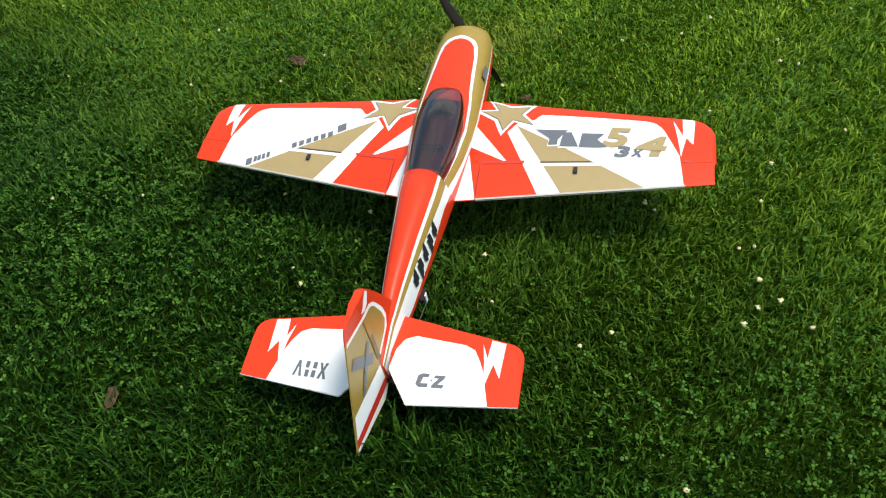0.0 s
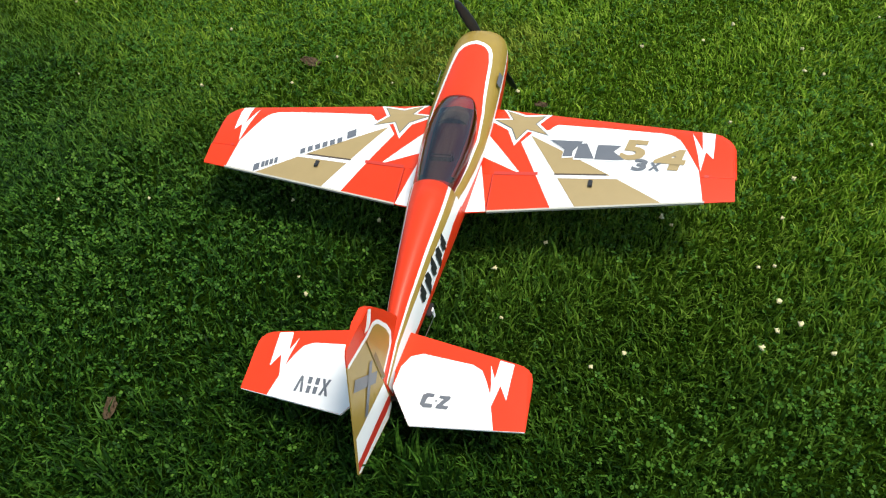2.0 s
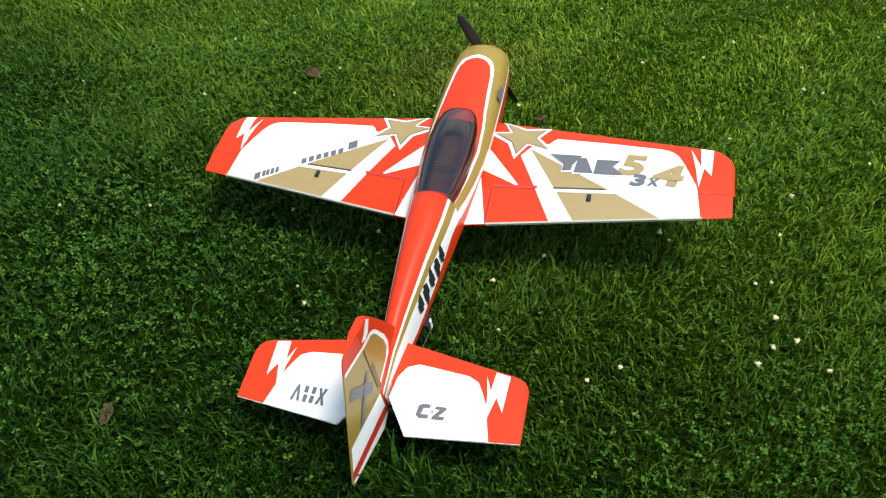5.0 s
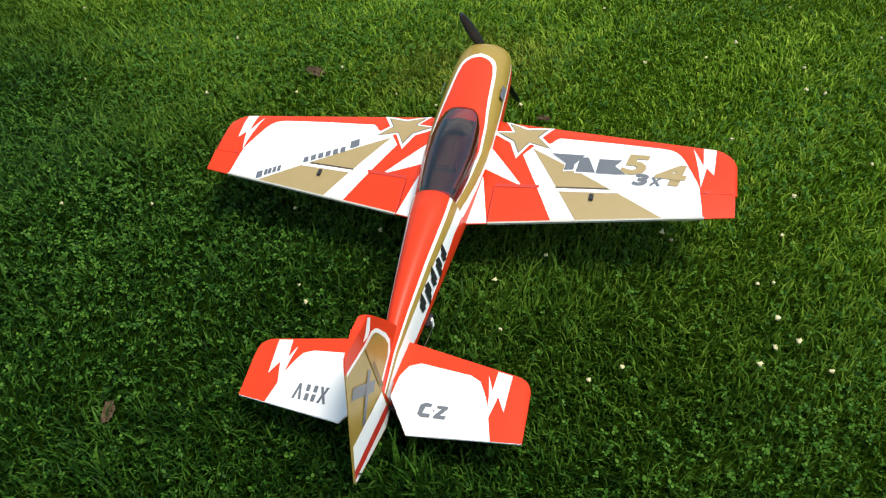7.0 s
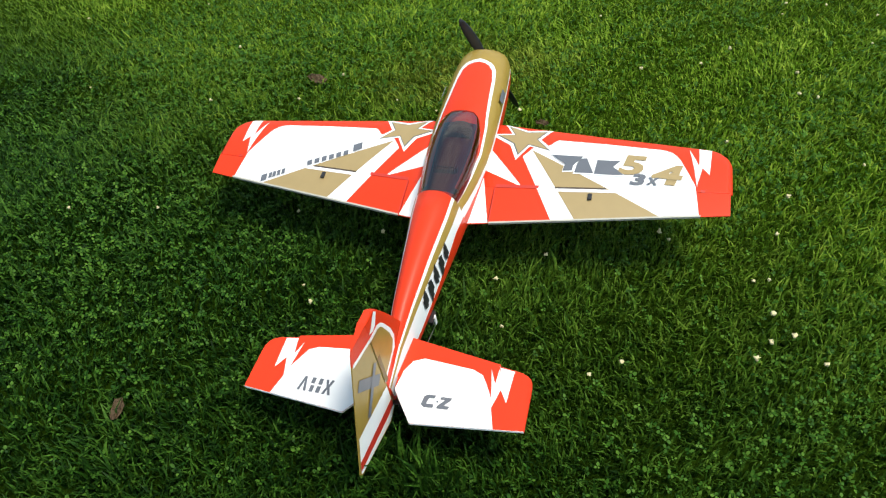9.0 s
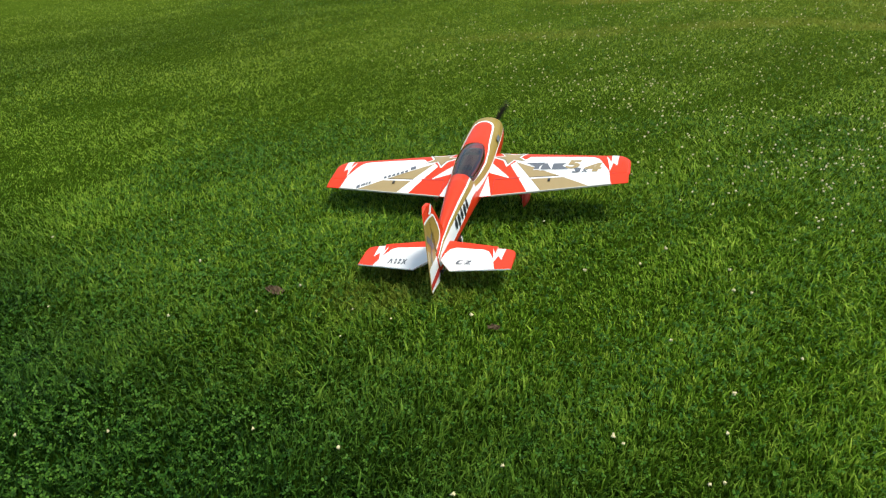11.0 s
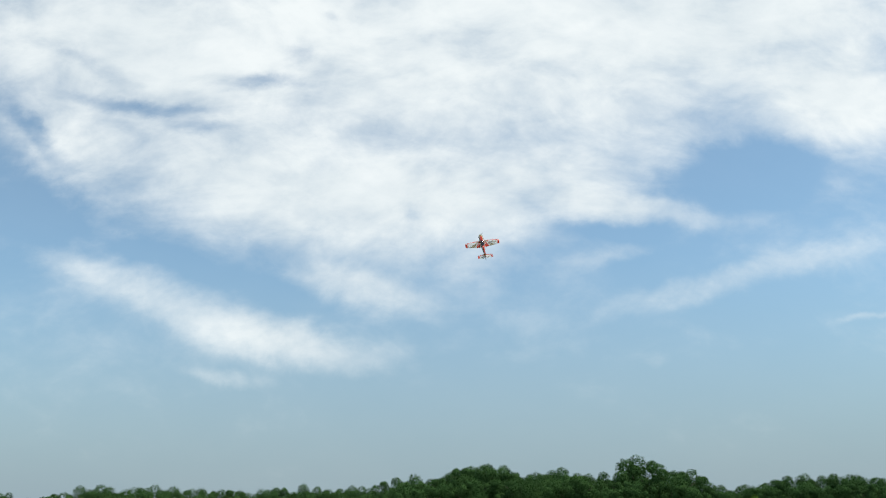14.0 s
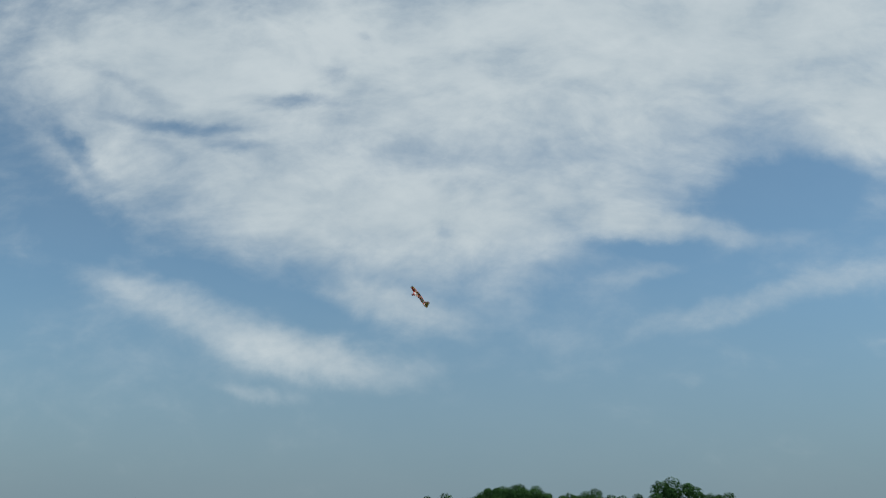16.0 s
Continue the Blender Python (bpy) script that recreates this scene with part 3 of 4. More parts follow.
def build_tail(plane, s):
    z = 0.039
    stab = part("stabiliser", slab([(s * x, y) for x, y in [(0.012, -0.540), (0.2628, -0.5853), (0.2628, -0.6545), (0.012, -0.6545)]], 0.007, "z", z, 0.0009), RED, plane,
                "red tailplane half with white panel")
    bm = slab([(s * x, y) for x, y in [(0.020, -0.6549), (0.2636, -0.6549), (0.2636, -0.5855), (0.30, -0.592), (0.318, -0.596), (0.331, -0.603), (0.340, -0.613), (0.345, -0.626), (0.346, -0.650), (0.346, -0.757), (0.082, -0.782), (0.022, -0.695)]], 0.0070, "z", z, 0.0006)
    for v in bm.verts:
        v.co.z = z + (v.co.z - z) * tail_half(v.co.y) / 0.0070
    for f in bm.faces:
        f.material_index = int(f.calc_center_median().y < -0.766 or (abs(f.calc_center_median().x) < 0.06 and f.calc_center_median().y < -0.70))
    elevator = part("elevator", bm, [RED, WHITE], plane, "red and white elevator half")
    flat = lambda x, y: z + tail_half(y)

    def lay(name, outline, eps, mat):
        return decal(name, mirror(outline, s), flat, eps, mat, elevator)

    def lay_across(name, outline, eps, mat):
        rear, tip = ((0, -0.6546, 0), (0, 1, 0)), ((s * 0.2632, 0, 0), (s, 0, 0))
        decal(name, mirror(outline, s), flat, eps, mat, stab, [(*rear, 1), (*tip, -1)])
        decal(name, mirror(outline, s), flat, eps, mat, elevator, [(*rear, -1), (*tip, -1)])
        if max(x for x, _ in outline) > 0.264:
            decal(name, mirror(outline, s), flat, eps, mat, elevator, [(*tip, 1)])

    lay_across("white_panel", [(0.0225, -0.694), (0.030, -0.640), (0.047, -0.610), (0.075, -0.598), (0.20, -0.610), (0.225, -0.622), (0.24, -0.648), (0.252, -0.675), (0.275, -0.7633), (0.0825, -0.7813)], 0.0010, WHITE)
    lay_across("lightning_flash", [(0.243, -0.604), (0.258, -0.640), (0.263, -0.590), (0.298, -0.596), (0.293, -0.690), (0.274, -0.655), (0.258, -0.720), (0.252, -0.655)], 0.0016, WHITE)
    if s > 0:
        lay("lettering_bar", [(0.096, -0.727), (0.099, -0.703), (0.109, -0.697), (0.127, -0.697), (0.125, -0.706), (0.112, -0.707), (0.108, -0.723), (0.126, -0.722), (0.126, -0.732), (0.106, -0.734)], 0.0018, GREY)
        lay("lettering_bar", slant(0.131, -0.716, 0.004, 0.005, 0.0), 0.0018, GREY)
        lay("lettering_bar", [(0.138, -0.706), (0.140, -0.699), (0.166, -0.698), (0.164, -0.706), (0.150, -0.722), (0.165, -0.722), (0.162, -0.731), (0.134, -0.732), (0.136, -0.724), (0.150, -0.707)], 0.0018, GREY)
    else:
        # a narrow mark: two splayed signs with two slim ones between them
        for outline in ([(0.214, -0.743), (0.207, -0.743), (0.202, -0.716), (0.197, -0.743), (0.190, -0.743), (0.199, -0.701), (0.205, -0.701)],
                        slant(0.173, -0.743, 0.010, 0.019, 0.0), slant(0.175, -0.719, 0.010, 0.018, 0.0), slant(0.156, -0.743, 0.010, 0.019, 0.0), slant(0.156, -0.719, 0.010, 0.018, 0.0),
                        [(0.150, -0.744), (0.143, -0.744), (0.139, -0.729), (0.134, -0.744), (0.127, -0.744), (0.135, -0.722), (0.128, -0.701), (0.135, -0.701), (0.139, -0.715), (0.143, -0.701), (0.150, -0.701), (0.143, -0.722)]):
            lay("lettering_bar", outline, 0.0018, GREY)
    return elevator


FUSE = [  # y, half width, top, bottom, band angles from the top: red | white | gold | white | red
    (0.6221, 0.05, 0.038, -0.059, 0, 0, 82, 86), (0.6136, 0.067, 0.06, -0.079, 0, 0, 82, 86), (0.5955, 0.08, 0.078, -0.092, 0, 0, 82, 86), (0.5635, 0.089, 0.09, -0.1, 0, 0, 82, 86),
    (0.5209, 0.094, 0.097, -0.104, 0, 0, 81, 85), (0.5124, 0.0945, 0.098, -0.104, 0, 10, 81, 85), (0.5028, 0.095, 0.0985, -0.105, 0, 20, 81, 85), (0.4964, 0.0955, 0.099, -0.105, 9, 25, 81, 85),
    (0.4858, 0.096, 0.0995, -0.106, 18, 30, 81, 85), (0.4645, 0.097, 0.101, -0.106, 26, 35, 81, 85), (0.4197, 0.099, 0.102, -0.107, 31, 38, 80, 85), (0.3346, 0.101, 0.1063, -0.1059, 34, 41, 79, 84),
    (0.26, 0.102, 0.108, -0.105, 38, 44, 78, 84), (0.2, 0.102, 0.104, -0.105, 43, 49, 78, 84), (0.1, 0.099, 0.1, -0.104, 48, 54, 77, 84), (0.0, 0.09, 0.102, -0.088, 46, 52, 72, 82),
    (-0.075, 0.082, 0.112, -0.074, 43, 49, 67, 80), (-0.1, 0.079, 0.115, -0.068, 41, 47, 64, 79), (-0.128, 0.0755, 0.117, -0.061, 40, 46, 62, 78), (-0.131, 0.075, 0.149, -0.06, 36, 43, 59, 78),
    (-0.2, 0.07, 0.15, -0.048, 37, 44, 59, 75), (-0.35, 0.053, 0.147, -0.04, 36, 44, 57, 86), (-0.5, 0.038, 0.134, -0.03, 35, 42, 54, 88), (-0.6, 0.026, 0.108, -0.027, 32, 40, 50, 86),
    (-0.695, 0.016, 0.066, -0.026, 32, 42, 52, 92),
]
SPLITS = (5, 1, 5, 1, 7)


def fuse_ring(row):
    y, w, top, low, *bands = row
    stops = [0.0, *bands, 180.0]
    phis = []
    for a, b, n in zip(stops, stops[1:], SPLITS):
        phis += [a + (b - a) * i / n for i in range(n)]
    phis.append(180.0)

    def at(phi, side):
        a = radians(phi)
        k = 2 / 2.4
        x = w * abs(math.sin(a)) ** k
        c = math.cos(a)
        mid = 0.012
        z = mid + (top - mid if c > 0 else mid - low) * math.copysign(abs(c) ** k, c)
        return (side * x, y, z)

    right = [at(p, 1) for p in phis]
    left = [at(p, -1) for p in phis[1:-1]][::-1]
    return right + left


def skin(y, phi, side, lift):
    """A place on the fuselage's flank: along it at y, phi degrees down from its crest, a little proud of it."""
    rows = FUSE[::-1]
    w, top, low = (float(np.interp(y, [r[0] for r in rows], [r[k] for r in rows])) for k in (1, 2, 3))
    a, k, mid = radians(phi), 2 / 2.4, 0.012
    c = math.cos(a)
    n = Vector((math.sin(a), 0, c)) * lift
    return (side * (w * abs(math.sin(a)) ** k + n.x), y, mid + (top - mid if c > 0 else mid - low) * math.copysign(abs(c) ** k, c) + n.z)


def build_fuselage(plane):
    rings = [fuse_ring(r) for r in FUSE]
    side = []
    for n, m in zip(SPLITS, (0, 1, 2, 1, 0)):
        side += [m] * n
    bm = loft(rings, mats=side + side[::-1])
    for f in bm.faces:
        c = f.calc_center_median()
        if abs(c.y - FUSE[0][0]) < 0.001 and len(f.verts) > 4:
            f.material_index = 2
        if -0.09 < c.y < 0.21 and abs(c.x) < 0.047 and c.z > 0.08:
            f.material_index = 3
    body = part("fuselage", bm, [RED, WHITE, GOLD_GLOSS, COCKPIT], plane, "red foam fuselage with gold and white side bands", smooth=True)
    part("instrument_hood", loft([[(w * math.cos(a), y, 0.090 + h * math.sin(a)) for a in (math.pi * i / 10 for i in range(11))] for y, w, h in ((0.205, 0.038, 0.014), (0.17, 0.046, 0.027), (0.135, 0.044, 0.030))]), BLACK, body, "dark instrument hood under the canopy")
    part("seat_back", box(-0.036, 0.036, -0.02, 0.004, 0.085, 0.126, 0.006), COCKPIT, body, "dark seat back under the canopy")
    # tinted bubble over the cockpit
    rings = []
    for y, w, h, base in ((0.250, 0.018, 0.004, 0.105), (0.240, 0.042, 0.013, 0.103), (0.218, 0.056, 0.026, 0.099), (0.17, 0.068, 0.045, 0.092), (0.11, 0.074, 0.061, 0.086),
                          (0.05, 0.075, 0.067, 0.082), (-0.02, 0.071, 0.067, 0.082), (-0.07, 0.065, 0.065, 0.084), (-0.11, 0.059, 0.064, 0.085), (-0.130, 0.056, 0.064, 0.085)):
        rings.append([(w * math.cos(a), y, base + h * math.sin(a)) for a in (math.pi * i / 16 for i in range(17))])
    bm = bmesh.new()
    rows = [[bm.verts.new(p) for p in r] for r in rings]
    for a, b in zip(rows, rows[1:]):
        for i in range(16):
            bm.faces.new((a[i], a[i + 1], b[i + 1], b[i]))
    bmesh.ops.recalc_face_normals(bm, faces=bm.faces[:])
    part("canopy", bm, CANOPY, plane, "dark tinted transparent bubble canopy", smooth=True)
    # grey lettering on both flanks, a small badge on the cowl
    for s in (1, -1):
        # black blocks in the flank's white band
        for y0, y1, a0, a1, lean in ((-0.268, -0.292, 58, 80, 6), (-0.304, -0.330, 58, 84, -5), (-0.346, -0.372, 57, 82, 8), (-0.386, -0.414, 56, 84, -7), (-0.428, -0.456, 56, 80, 5)):
            bm = bmesh.new()
            grid = [[bm.verts.new(skin(y0 + (y1 - y0) * u / 3, a0 + (a1 - a0) * v / 5 + lean * (u / 3 - 0.5) * (1 - v / 2.5), s, 0.0014)) for u in range(4)] for v in range(6)]
            for v in range(5):
                for u in range(3):
                    if (u, v) not in ((2, 0), (0, 4)):
                        bm.faces.new((grid[v][u], grid[v][u + 1], grid[v + 1][u + 1], grid[v + 1][u]))
            bmesh.ops.delete(bm, geom=[v for v in bm.verts if not v.link_faces], context="VERTS")
            part("lettering_bar", bm, BLACK, body)
        bm = box(-0.0008, 0.0008, -0.026, 0.026, -0.010, 0.010)
        bmesh.ops.transform(bm, matrix=Matrix.Translation((s * 0.0985, 0.37, 0.066)) @ Matrix.Rotation(-s * 0.42, 4, "Y"), verts=bm.verts)
        part("lettering_bar", bm, GREY, body)
    return body


def build_fin(plane):
    fin = part("fin", slab([(-0.515, 0.060), (-0.535, 0.100), (-0.592, 0.222), (-0.632, 0.298), (-0.654, 0.326), (-0.7024, 0.340), (-0.7024, 0.02)], 0.010, "x", 0.0, 0.0022), RED, plane, "red and gold vertical fin")
    bm = slab([(-0.6960, 0.339), (-0.768, 0.345), (-0.778, 0.334), (-0.914, 0.046), (-0.908, 0.034), (-0.735, -0.042), (-0.6960, -0.028)], 0.0098, "x", 0.0, 0.0007)
    for v in bm.verts:
        v.co.x *= rudder_share(v.co.y, v.co.z)
    bmesh.ops.bisect_plane(bm, geom=bm.verts[:] + bm.edges[:] + bm.faces[:], plane_co=(0, -0.75, 0.300), plane_no=(0, 0.26, 1))
    for f in bm.faces:
        c = f.calc_center_median()
        f.material_index = int(c.z + 0.26 * (c.y + 0.75) > 0.300)
    rudder = part("rudder", bm, [GOLD_GLOSS, RED], plane, "gold rudder with white and red lower edge")
    for s in (1, -1):
        side_decal("gold_panel", [(-0.7040, 0.278), (-0.660, 0.263), (-0.646, 0.250), (-0.636, 0.232), (-0.615, 0.176), (-0.611, 0.142), (-0.628, 0.122), (-0.7040, 0.108)], s * 0.0112, GOLD_GLOSS, fin)
        side_decal("white_outline", [(-0.7036, 0.289), (-0.657, 0.274), (-0.640, 0.258), (-0.629, 0.240), (-0.604, 0.181), (-0.597, 0.140), (-0.612, 0.110), (-0.7036, 0.095)], s * 0.0106, WHITE, fin)
        side_decal("lightning_flash", [(-0.655, 0.324), (-0.644, 0.308), (-0.664, 0.286), (-0.681, 0.285), (-0.7015, 0.301), (-0.685, 0.304)], s * 0.0109, WHITE, fin)
        side_decal("hinge_slot", [(-0.7015, 0.205), (-0.688, 0.201), (-0.688, 0.088), (-0.7015, 0.094)], s * 0.0116, OLD_GOLD, fin)
        side_decal("white_outline", [(-0.704, 0.289), (-0.704, 0.278), (-0.788, 0.302), (-0.783, 0.311)], s * 0.0102, WHITE, rudder, thinned=True)
        side_decal("white_band", [(-0.704, 0.080), (-0.866, 0.132), (-0.910, 0.044), (-0.904, 0.036), (-0.737, -0.036), (-0.704, -0.024)], s * 0.0100, WHITE, rudder, thinned=True)
        side_decal("red_band", [(-0.704, 0.018), (-0.896, 0.073), (-0.907, 0.050), (-0.735, -0.006), (-0.704, -0.010)], s * 0.0106, DARK_RED, rudder, thinned=True)
        for a, b, half in (((-0.797, 0.243), (-0.719, 0.140), 0.014), ((-0.714, 0.206), (-0.806, 0.118), 0.0085)):
            d = Vector((b[0] - a[0], b[1] - a[1])).normalized()
            u = Vector((-d.y, d.x)) * half
            side_decal("cross_bar", [(a[0] - u.x, a[1] - u.y), (b[0] - u.x, b[1] - u.y), (b[0] + u.x, b[1] + u.y), (a[0] + u.x, a[1] + u.y)], s * 0.0101, GREY, rudder, thinned=True)
    return rudder


def build_gear(plane):
    for s in (1, -1):
        leg = tube([(s * 0.06, 0.225, -0.095), (s * 0.12, 0.222, -0.118), (s * 0.19, 0.215, -0.172), (s * 0.228, 0.21, -0.215)], [0.011, 0.010, 0.008, 0.007], 8)
        gear = part("landing_gear_leg", leg, RED, plane, "red sprung landing gear leg", smooth=True)
        rings = []
        for y, r in ((0.285, 0.006), (0.275, 0.022), (0.245, 0.034), (0.205, 0.036), (0.16, 0.026), (0.115, 0.008)):
            rings.append([(s * 0.248 + 0.62 * r * math.cos(a), y, -0.212 + r * math.sin(a) * (1.0 if math.sin(a) > 0 else 0.75)) for a in (2 * math.pi * i / 14 for i in range(14))])
        pant = part("wheel_pant", loft(rings), RED, gear, "streamlined red wheel cover", smooth=True)
        part("tyre", disc_wheel(s * 0.248, 0.21, -0.228, 0.036, 0.022), RUBBER, gear, "black rubber tyre", smooth=True)
    wire = part("tail_wheel_strut", tube([(0, -0.60, -0.038), (0, -0.64, -0.060), (0, -0.668, -0.098)], 0.0025, 6), STEEL, plane)
    part("tail_tyre", disc_wheel(0.006, -0.672, -0.104, 0.014, 0.010, 16), RUBBER, wire)
    servo = part("tail_servo", box(0.036, 0.050, -0.452, -0.412, -0.036, -0.018, 0.002), BLACK, plane, "black servo on the rear fuselage side")
    part("servo_arm", box(0.050, 0.054, -0.440, -0.428, -0.050, -0.014, 0.001), WHITE, servo)
    part("push_rod", tube([(0.053, -0.434, -0.046), (0.030, -0.690, -0.010)], 0.0012, 6), STEEL, servo)
    arm = box(-0.028, 0.028, -0.705, -0.690, -0.012, -0.006, 0.001)
    part("rudder_horn", arm, BLACK, plane)


def build_propeller(plane):
    hub = new("propeller")
    hub.parent = plane
    bm = bmesh.new()
    rings = []
    for y, r in ((-0.012, 0.026), (0.0, 0.026), (0.012, 0.023), (0.03, 0.014), (0.04, 0.004)):
        rings.append([(r * math.cos(a), y, r * math.sin(a)) for a in (2 * math.pi * i / 16 for i in range(16))])
    part("spinner", loft(rings, bm=bm), BLACK, hub, smooth=True)
    for s in (1, -1):
        rings = []
        for r, c, twist in ((0.012, 0.020, 55), (0.05, 0.026, 42), (0.10, 0.036, 28), (0.15, 0.034, 20), (0.19, 0.024, 15), (0.208, 0.008, 13)):
            q = radians(twist)
            ring = []
            for k in range(10):
                a = 2 * math.pi * k / 10
                u, v = c / 2 * math.cos(a), 0.10 * c * math.sin(a)
                ring.append((s * (u * math.cos(q) - v * math.sin(q)), u * math.sin(q) + v * math.cos(q), s * r))
            rings.append(ring)
        part("blade", loft(rings), BLACK, hub, "black propeller blade", smooth=True)
    return hub


plane = new("model_aeroplane")
tagged(plane, "red, white and gold foam aerobatic model aeroplane on mown grass", "model aeroplane")
build_fuselage(plane)
ailerons = [(side, build_wing(plane, side)) for side in (1, -1)]
elevators = [build_tail(plane, side) for side in (1, -1)]


def settle_left_tail():
    """The left tailplane half sits a little high at its tip, as foam tails do."""
    for half in plane.children:
        if half.name.startswith(("stabiliser", "elevator")):
            for ob in (half, *half.children):
                for v in ob.data.vertices:
                    v.co.z += 0.032 * max(0.0, -v.co.x)


settle_left_tail()
rudder = build_fin(plane)
build_gear(plane)
propeller = build_propeller(plane)

# ---------------------------------------------------------------- field, crops, trees
FIELD_EDGE = 97.0


def right_edge(y):
    """The field's right edge, where the crop begins."""
    return 37.0 - (FIELD_EDGE - y) * 0.2


def build_ground():
    bm = bmesh.new()
    bmesh.ops.create_grid(bm, x_segments=60, y_segments=60, size=1800)
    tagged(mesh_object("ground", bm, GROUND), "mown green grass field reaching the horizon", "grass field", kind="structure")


build_ground()


def build_crop(name, corners, height, mat, label, seed, leaves, size):
    """A standing crop: a lumpy body with a steep edge, thick with leaves along its rim."""
    rng = np.random.default_rng(seed)
    (x0, y0), (x1, y1), (x2, y2), (x3, y3) = corners
    nu, nv = 90, 40
    u, v = np.meshgrid(np.linspace(0, 1, nu), np.linspace(0, 1, nv) ** 1.8)
    x = (x0 * (1 - u) + x1 * u) * (1 - v) + (x3 * (1 - u) + x2 * u) * v
    y = (y0 * (1 - u) + y1 * u) * (1 - v) + (y3 * (1 - u) + y2 * u) * v
    z = height * (0.90 + 0.03 * rng.random(u.shape))
    top = np.stack([x, y, z], -1).reshape(-1, 3)
    idx = np.arange(nu * nv).reshape(nv, nu)
    faces = [np.stack([idx[:-1, :-1], idx[:-1, 1:], idx[1:, 1:], idx[1:, :-1]], -1).reshape(-1, 4)]
    verts = [top]
    count = len(top)
    for rim in (idx[0], idx[:, -1], idx[-1][::-1], idx[:, 0][::-1]):
        foot = top[rim].copy()
        foot[:, 2] = -0.02
        k = np.arange(len(rim) - 1)
        faces.append(np.stack([count + k, count + k + 1, rim[k + 1], rim[k]], -1))
        verts.append(foot)
        count += len(foot)
    # leaves
    a = rng.random(leaves)
    b = rng.random(leaves) ** 3
    lx = (x0 * (1 - a) + x1 * a) * (1 - b) + (x3 * (1 - a) + x2 * a) * b
    ly = (y0 * (1 - a) + y1 * a) * (1 - b) + (y3 * (1 - a) + y2 * a) * b
    lz = np.where(rng.random(leaves) < 0.5, height * (0.9 + 0.14 * rng.random(leaves)), height * rng.random(leaves))
    front = b < 0.004
    c = np.stack([lx, ly, np.where(front, height * rng.random(leaves), np.minimum(np.maximum(lz, height * 0.90), height * 0.98))], -1)
    d1 = rng.normal(size=(leaves, 3)) * np.array([1, 1, 0.3])
    d1 /= np.linalg.norm(d1, axis=1, keepdims=True)
    d2 = np.cross(d1, rng.normal(size=(leaves, 3)) * 0.3 + np.array([0, 0, 1]))
    d2 /= np.linalg.norm(d2, axis=1, keepdims=True)
    s = size * (0.6 + 0.8 * rng.random((leaves, 1)))
    quad = np.stack([c - d1 * s, c - d2 * s * 0.6, c + d1 * s, c + d2 * s * 0.6], 1).reshape(-1, 3)
    faces.append(count + np.arange(leaves * 4).reshape(-1, 4))
    verts.append(quad)
    ob = array_object(name, np.concatenate(verts), np.concatenate(faces), mat)
    return tagged(ob, label, name.replace("_", " "), kind="stuff")


build_crop("soybean_crop", [(-140, FIELD_EDGE), (37, FIELD_EDGE), (259, 306), (-220, 306)], 0.66, CROP, "dark green soybean crop along the mown field", 3, 48000, 0.10)
build_crop("soybean_crop", [(37.6, FIELD_EDGE + 0.5), (17.0, 0.0), (260, 0.0), (260, 305)], 0.42, CROP, "green soybean crop beside the mown field", 4, 45000, 0.10)
build_crop("ripe_wheat", [(-170, 99.5), (-45, 99.5), (-47, 234), (-200, 234)], 1.25, WHEAT, "tan ripe wheat behind the green crop", 5, 5000, 0.06)
build_crop("green_scrub", [(-51, 99.2), (-44.2, 99.2), (-44.4, 101.2), (-52, 101.2)], 1.08, SCRUB, "patch of green scrub in the wheat", 6, 3500, 0.14)


def build_post():
    bm = box(-0.06, 0.06, -0.06, 0.06, -0.1, 0.92, 0.012)
    post = mesh_object("marker_post", bm, POST_WHITE)
    post.matrix_basis = pose(37.2, 96.4, 0)
    tagged(post, "white wooden marker post at the field corner", "post")


build_post()


